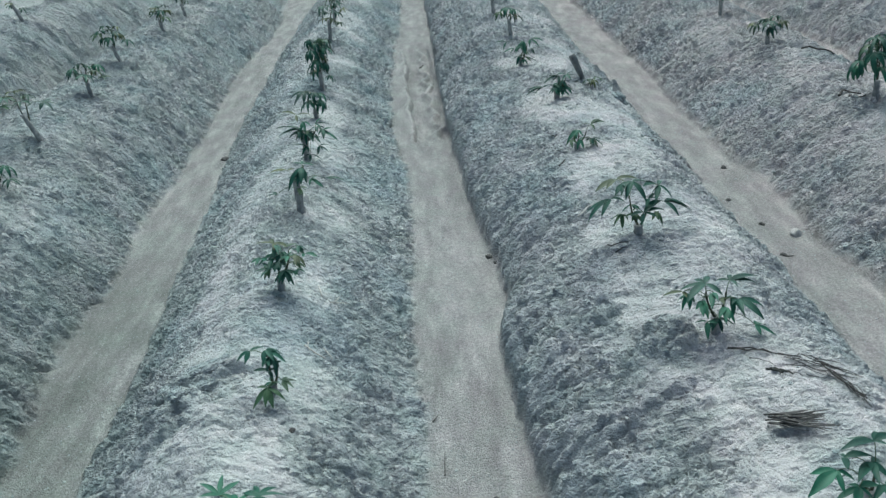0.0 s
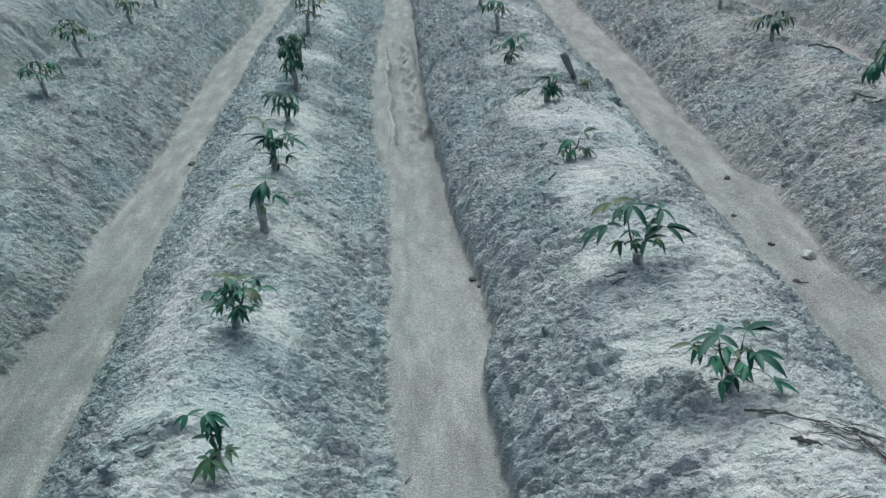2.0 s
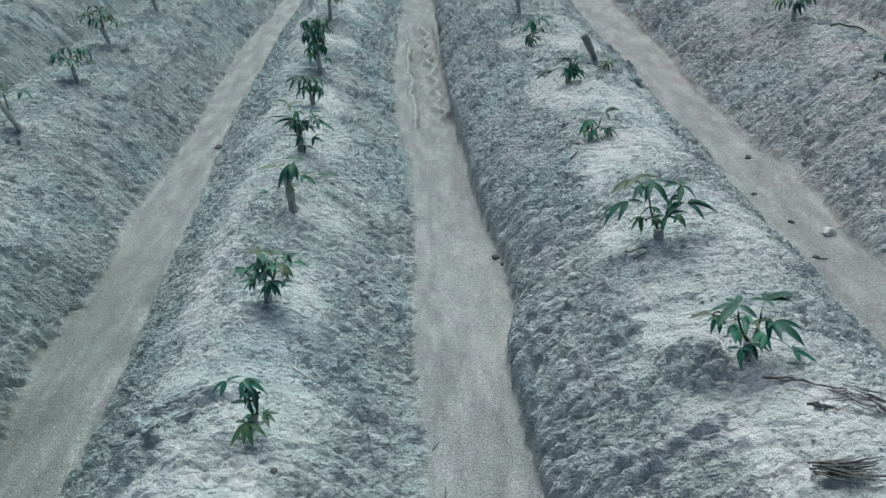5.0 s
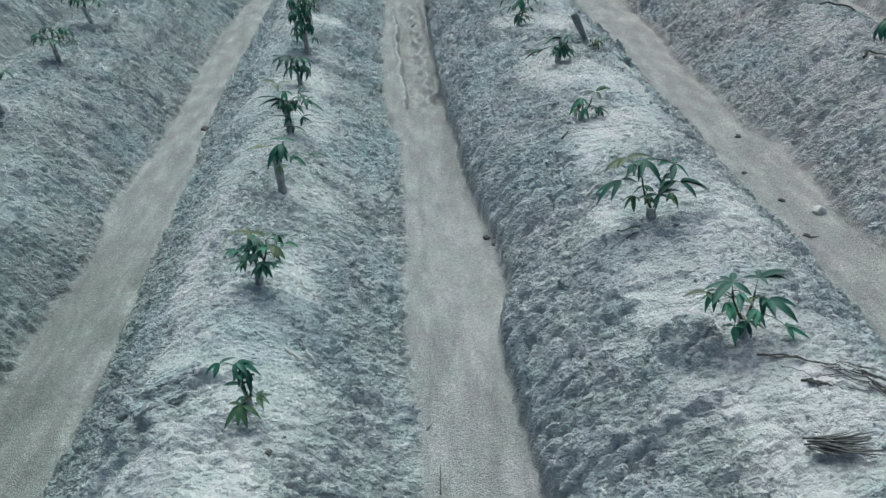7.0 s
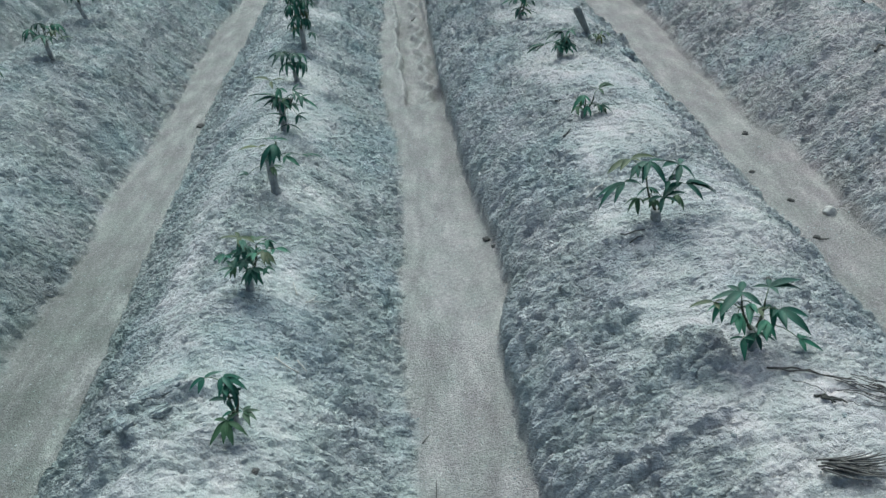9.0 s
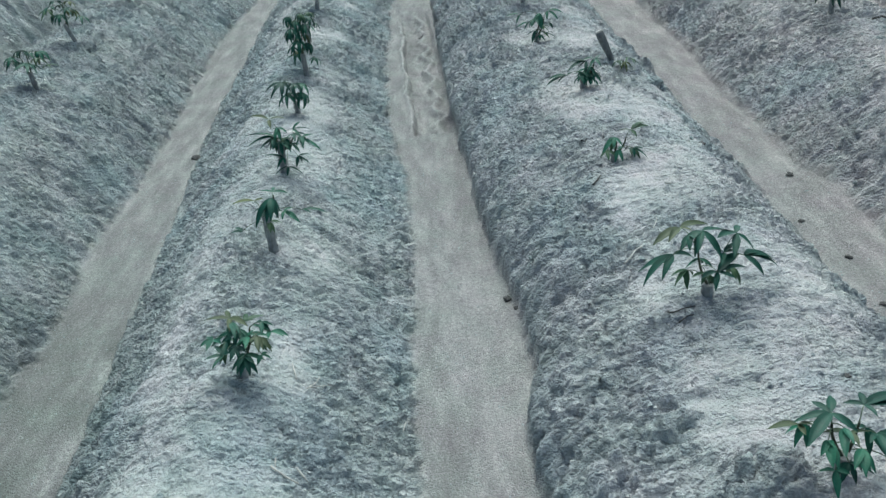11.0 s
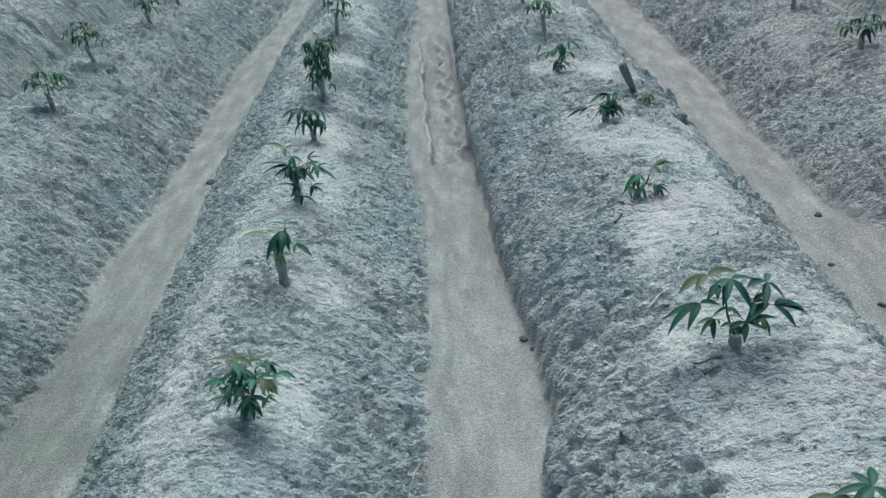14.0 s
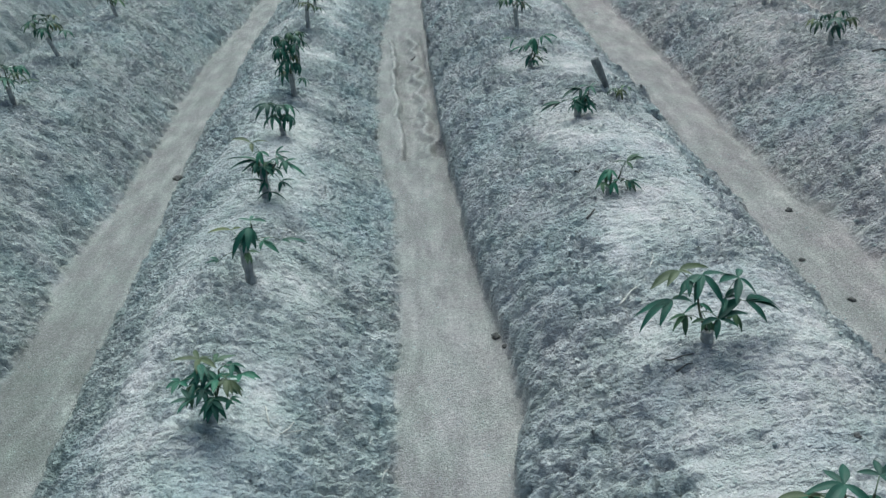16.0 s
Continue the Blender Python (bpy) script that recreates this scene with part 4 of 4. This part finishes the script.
wild_cassava("small cassava cutting on the outer ridge", 2.088, 5.3, 0.13, 0.18, 0.10, 6, seed=53, low=0.8)
wild_cassava("small cassava cutting on the outer ridge", 2.253, 6.108, 0.13, 0.2, 0.09, 6, seed=54, low=0.8)


# ==== loose things on the soil
def lumpy(bm, radius, squash, seed, detail=3):
    rng = random.Random(seed)
    off = Vector((rng.uniform(0, 50), rng.uniform(0, 50), rng.uniform(0, 50)))
    made = bmesh.ops.create_icosphere(bm, subdivisions=detail, radius=radius)["verts"]
    for v in made:
        d = v.co.normalized()
        v.co *= 1 + 0.45 * noise.noise(d * 1.5 + off) + 0.30 * noise.noise(d * 3.4 + off) + 0.16 * noise.noise(d * 8 + off)
        v.co.z *= squash
    for f in bm.faces:
        f.smooth = True


def clod(x, y, radius, material, label, category="clod", squash=0.7, seed=1, name="soil_clod", group="loose clods"):
    bm = bmesh.new()
    lumpy(bm, radius, squash, seed)
    me = bpy.data.meshes.new(name)
    bm.to_mesh(me)
    bm.free()
    me.materials.append(material)
    ob = tagged(new(name, me), label, category, group)
    ob.matrix_basis = pose(x, y, at_ground(x, y) + radius * squash * 0.35, 0, 0, seed * 40)
    return ob


def crust(x, y, size, turn, tip, seed):
    """A slab of broken crust, size long, wide and thick, turned in plan and tipped along the flank."""
    bm = bmesh.new()
    lumpy(bm, 0.5, 1.0, seed, 4)
    for v in bm.verts:
        for i in range(3):
            c = v.co[i] * 2
            v.co[i] = 0.5 * size[i] * math.copysign(abs(c) ** 0.72, c)
        v.co += 0.007 * Vector((noise.noise(v.co * 60), noise.noise(v.co * 60 + Vector((7, 3, 1))), noise.noise(v.co * 60 + Vector((2, 9, 4)))))
    me = bpy.data.meshes.new("soil_chunk")
    bm.to_mesh(me)
    bm.free()
    me.materials.append(SOIL)
    ob = tagged(new("soil_chunk", me), "cracked chunk of dry grey soil crust on a ridge", "clod", "broken crust")
    ob.matrix_basis = pose(x, y, at_ground(x, y) + 0.04 * size[2], 0, tip, turn)
    return ob


crust(-0.697, 1.832, (0.17, 0.050, 0.030), 8, -14, 71)
crust(-0.699, 1.772, (0.085, 0.036, 0.036), 20, -10, 72)
crust(-0.812, 1.806, (0.085, 0.060, 0.040), 10, -22, 73)
crust(-0.852, 1.762, (0.080, 0.070, 0.048), -10, -20, 74)
crust(-0.757, 1.735, (0.050, 0.040, 0.035), 40, -12, 75)
clod(1.419, 2.656, 0.021, STONE, "small pale rounded stone lying on the sandy furrow", "stone", 0.8, 2, "stone", "stones")
for x, y, r, s in ((1.094, 4.168, 0.052, 3), (1.126, 4.151, 0.025, 15), (-0.3, 2.62, 0.022, 16)):
    clod(x, y, r * 0.8, SOIL, "grey crumbly soil clod beside the furrow", seed=s)
for x, y, r, s in ((1.396, 3.354, 0.012, 12), (-1.272, 4.59, 0.022, 8), (1.045, 3.386, 0.016, 9), (0.087, 1.5, 0.008, 10), (1.33, 2.766, 0.012, 11), (-0.42, 1.555, 0.008, 18), (1.291, 3.022, 0.010, 19), (0.882, 1.974, 0.007, 20),
                   (-0.37, 1.47, 0.007, 22), (1.303, 2.507, 0.010, 23), (0.21, 2.86, 0.014, 24), (0.235, 2.8, 0.010, 25)):
    clod(x, y, r, DARK_CLOD, "small dark damp lump of soil", seed=s, squash=0.6, group="dark lumps")


def stalk(name, label, pts, radius, material, category, group="", sides=6, lift=0.004):
    """A thin stalk lying along the ground through the given places."""
    base = Vector((*pts[0], at_ground(*pts[0])))
    bm = bmesh.new()
    way = []
    for a, b in zip(pts, pts[1:]):
        for i in range(5):
            px, py = a[0] + (b[0] - a[0]) * i / 5, a[1] + (b[1] - a[1]) * i / 5
            way.append((px, py))
    way.append(pts[-1])
    hs = [at_ground(*p) for p in way]
    hs = [max(h, (hs[max(i - 1, 0)] + hs[min(i + 1, len(hs) - 1)]) / 2) for i, h in enumerate(hs)]
    line = [Vector((p[0], p[1], h + lift + radius)) - base for p, h in zip(way, hs)]
    tube(bm, line, [radius * (1 - 0.45 * i / len(line)) for i in range(len(line))], sides)
    me = bpy.data.meshes.new(name)
    bm.to_mesh(me)
    bm.free()
    me.materials.append(material)
    ob = tagged(new(name, me), label, category, group)
    ob.location = base
    return ob


# a bundle of dry stalks
rng = random.Random(12)
bx, by = 0.764, 1.322
bundle = tagged(new("stalk_bundle"), "bundle of thin dark dry stalks lying on the ridge", "twigs")
bundle.location = (bx, by, at_ground(bx, by) - 0.001)
for k in range(30):
    bm = bmesh.new()
    off = rng.uniform(-0.030, 0.026)
    a = Vector((-0.066 + rng.uniform(-0.008, 0.045), off * 0.45 + 0.008 + rng.uniform(-0.006, 0.006), 0.006 + rng.uniform(0, 0.02)))
    b = Vector((0.078 + rng.uniform(-0.065, 0.016), off * 1.15 - 0.002 + rng.uniform(-0.008, 0.008), 0.004 + rng.uniform(0, 0.016)))
    tube(bm, bend(a, b, (0, -0.010 + rng.uniform(-0.004, 0.004), 0.006), 7), [0.0022 - 0.0011 * i / 6 for i in range(7)], 5)
    part("stalk", bm, STALK, bundle)
# dry branching twigs that trail down the flank
TW = "thin dark dry twig trailing over the ridge"
twig_lines = [[(0.727, 1.622), (0.769, 1.599), (0.827, 1.58)], [(0.729, 1.617), (0.787, 1.602), (0.835, 1.573), (0.884, 1.546)], [(0.835, 1.569), (0.892, 1.535), (0.939, 1.502)], [(0.86, 1.558), (0.9, 1.518), (0.942, 1.494)],
              [(0.844, 1.554), (0.893, 1.542), (0.928, 1.521)], [(0.927, 1.505), (0.951, 1.455), (0.982, 1.413)], [(0.938, 1.497), (0.967, 1.45), (0.991, 1.42)], [(0.922, 1.495), (0.944, 1.448), (0.966, 1.415)],
              [(0.931, 1.51), (0.971, 1.453), (1.001, 1.42)], [(0.842, 1.493), (0.855, 1.471)], [(0.868, 1.479), (0.897, 1.475), (0.929, 1.484)], [(0.763, 1.573), (0.79, 1.543), (0.81, 1.52)], [(0.935, 1.503), (0.961, 1.446), (0.989, 1.4)]]
for k, line in enumerate(twig_lines):
    stalk("twig", TW, line, 0.0024 if k in (0, 1, 5) else 0.0010, DRY, "twig", "dry twigs", lift=0.004 + 0.002 * (k % 3))
for k in range(6):
    x0, y0 = 0.783 + 0.035 * rng.random(), 1.495 + 0.030 * rng.random()
    stalk("withered_leaf", "dark shrivelled dead leaf on the soil", [(x0, y0), (x0 + 0.014 + rng.uniform(-0.012, 0.012), y0 - 0.010 + 0.012 * rng.random()), (x0 + 0.022 + rng.uniform(-0.012, 0.012), y0 - 0.016)], 0.0030, WITHERED, "dead leaf", "withered leaves", lift=0.001)
for k in range(17):
    x0, y0 = 0.833 + 0.105 * rng.random(), 1.508 + 0.08 * rng.random()
    stalk("twig", TW, [(x0, y0), (x0 + 0.04, y0 - 0.012 + rng.uniform(-0.006, 0.006)), (x0 + 0.075 + 0.03 * rng.random(), y0 - 0.028 + rng.uniform(-0.01, 0.01))], 0.0010, DRY, "twig", "dry twigs", lift=0.004 + 0.002 * (k % 4))
for k in range(6):
    x0, y0 = 0.928 + 0.04 * rng.random(), 1.488 + 0.02 * rng.random()
    stalk("twig", TW, [(x0, y0), (x0 + 0.02, y0 - 0.05 + rng.uniform(-0.006, 0.006)), (x0 + 0.035, y0 - 0.09 - 0.03 * rng.random())], 0.0010, DRY, "twig", "dry twigs", lift=0.004 + 0.002 * (k % 4))
# straw and other pale bits
ST = "short bleached straw lying on the soil"
for line, r in (([(-0.418, 2.308), (-0.433, 2.363)], 0.0028), ([(-0.39, 2.285), (-0.365, 2.343)], 0.0026), ([(-0.385, 2.3), (-0.335, 2.335)], 0.0018), ([(-0.44, 1.985), (-0.378, 1.955)], 0.0034),
                ([(-0.435, 2.02), (-0.43, 1.985)], 0.002), ([(0.524, 2.53), (0.591, 2.596)], 0.0038), ([(0.643, 2.656), (0.677, 2.732)], 0.0018), ([(0.975, 1.903), (0.993, 1.896)], 0.004),
                ([(-0.385, 1.995), (-0.36, 1.968)], 0.003), ([(0.347, 1.742), (0.357, 1.736)], 0.004), ([(0.76, 2.925), (0.78, 2.921)], 0.006), ([(-0.155, 2.25), (-0.14, 2.31)], 0.0015)):
    stalk("straw", ST, line, r * 0.85, STRAW, "straw", "straws", lift=0.006)
DT = "short dark twig on the soil"
for line, r in (([(-0.045, 1.6), (-0.04, 1.7)], 0.0018), ([(-0.07, 1.83), (-0.05, 1.86)], 0.002), ([(1.298, 2.486), (1.332, 2.483)], 0.0035), ([(0.584, 3.395), (0.612, 3.419)], 0.004), ([(0.591, 2.249), (0.634, 2.263)], 0.0025),
                ([(0.57, 2.274), (0.647, 2.292)], 0.0022), ([(0.551, 3.048), (0.585, 3.084)], 0.004), ([(-0.26, 2.45), (-0.235, 2.41)], 0.002), ([(1.937, 3.411), (1.982, 3.457), (2.02, 3.377)], 0.006),
                ([(1.97, 3.386), (2.012, 3.322)], 0.005), ([(2.18, 4.30), (2.28, 4.28), (2.40, 4.22)], 0.006), ([(0.0, 6.3), (0.03, 6.33)], 0.006)):
    stalk("twig", DT, line, r, DRY, "twig", "dry twigs")

# leaning weathered post stub
bm = bmesh.new()
pts = [Vector((0.0 - 0.092 * s, 0.01 * s, -0.03 + 0.215 * s)) for s in (0, 0.2, 0.45, 0.7, 0.9, 1.0)]
tube(bm, pts, [0.008, 0.011, 0.015, 0.019, 0.021, 0.018], 9, squash=0.6)
post_mesh = bpy.data.meshes.new("post_stub")
bm.to_mesh(post_mesh)
bm.free()
post_mesh.materials.append(OLD_WOOD)
post = tagged(new("post_stub", post_mesh), "leaning weathered dark wooden stub in the ridge", "post")
post.location = (0.959, 4.317, at_ground(0.959, 4.317) - 0.005)

# ==== crumbs: small clods strewn over the flanks and along the furrow edges
rs = np.random.RandomState(5)
N = 11000
cx = rs.uniform(-2.7, 2.7, N)
cy = 1.0 + 6.5 * rs.uniform(0, 1, N) ** 1.7
# grains in the furrows
G = 3500
lane = np.array([(-1.305, -0.014, 0.17), (0.055, -0.022, 0.14), (1.335, 0.004, 0.15)])[rs.randint(0, 3, G)]
fy = 1.05 + 3.4 * rs.uniform(0, 1, G) ** 1.5
cx = np.concatenate([cx, lane[:, 0] + lane[:, 1] * (fy - 2) + lane[:, 2] * rs.uniform(-1, 1, G)])
cy = np.concatenate([cy, fy])
grain = np.arange(N + G) >= N
cz, cs, cd, cshift, _ = ground_height(cx, cy)
keep = ((rs.uniform(0, 1, N + G) > 0.985 * cs) | grain) & ((rs.uniform(0, 1, N + G) > 0.88 * cd) | grain)
cx, cy, cz = (cx + cshift)[keep], cy[keep], cz[keep]
size = 0.0022 + 0.0060 * rs.uniform(0, 1, len(cx)) ** 3.0
size *= 0.8 + 0.12 * cy
size = np.where(grain[keep], 0.45 * size, size)
bm = bmesh.new()
bmesh.ops.create_icosphere(bm, subdivisions=1, radius=1.0)
bv = np.array([v.co[:] for v in bm.verts])
bf = np.array([[v.index for v in f.verts] for f in bm.faces])
bm.free()
jit = 1 + 0.3 * rs.uniform(-1, 1, (len(cx), len(bv), 1))
stretch = rs.uniform(0.7, 1.3, (len(cx), 1, 3)) * np.array([1, 1, 0.72])
verts = bv[None] * jit * stretch * size[:, None, None] + np.stack([cx, cy, cz + size * 0.05], 1)[:, None, :]
faces = (bf[None] + (np.arange(len(cx)) * len(bv))[:, None, None]).reshape(-1, 3)
tagged(new("soil_crumbs", mesh_from_arrays("soil_crumbs", verts.reshape(-1, 3), faces, SOIL, True)), "loose grey soil crumbs strewn over the ridges", "soil", kind="stuff")
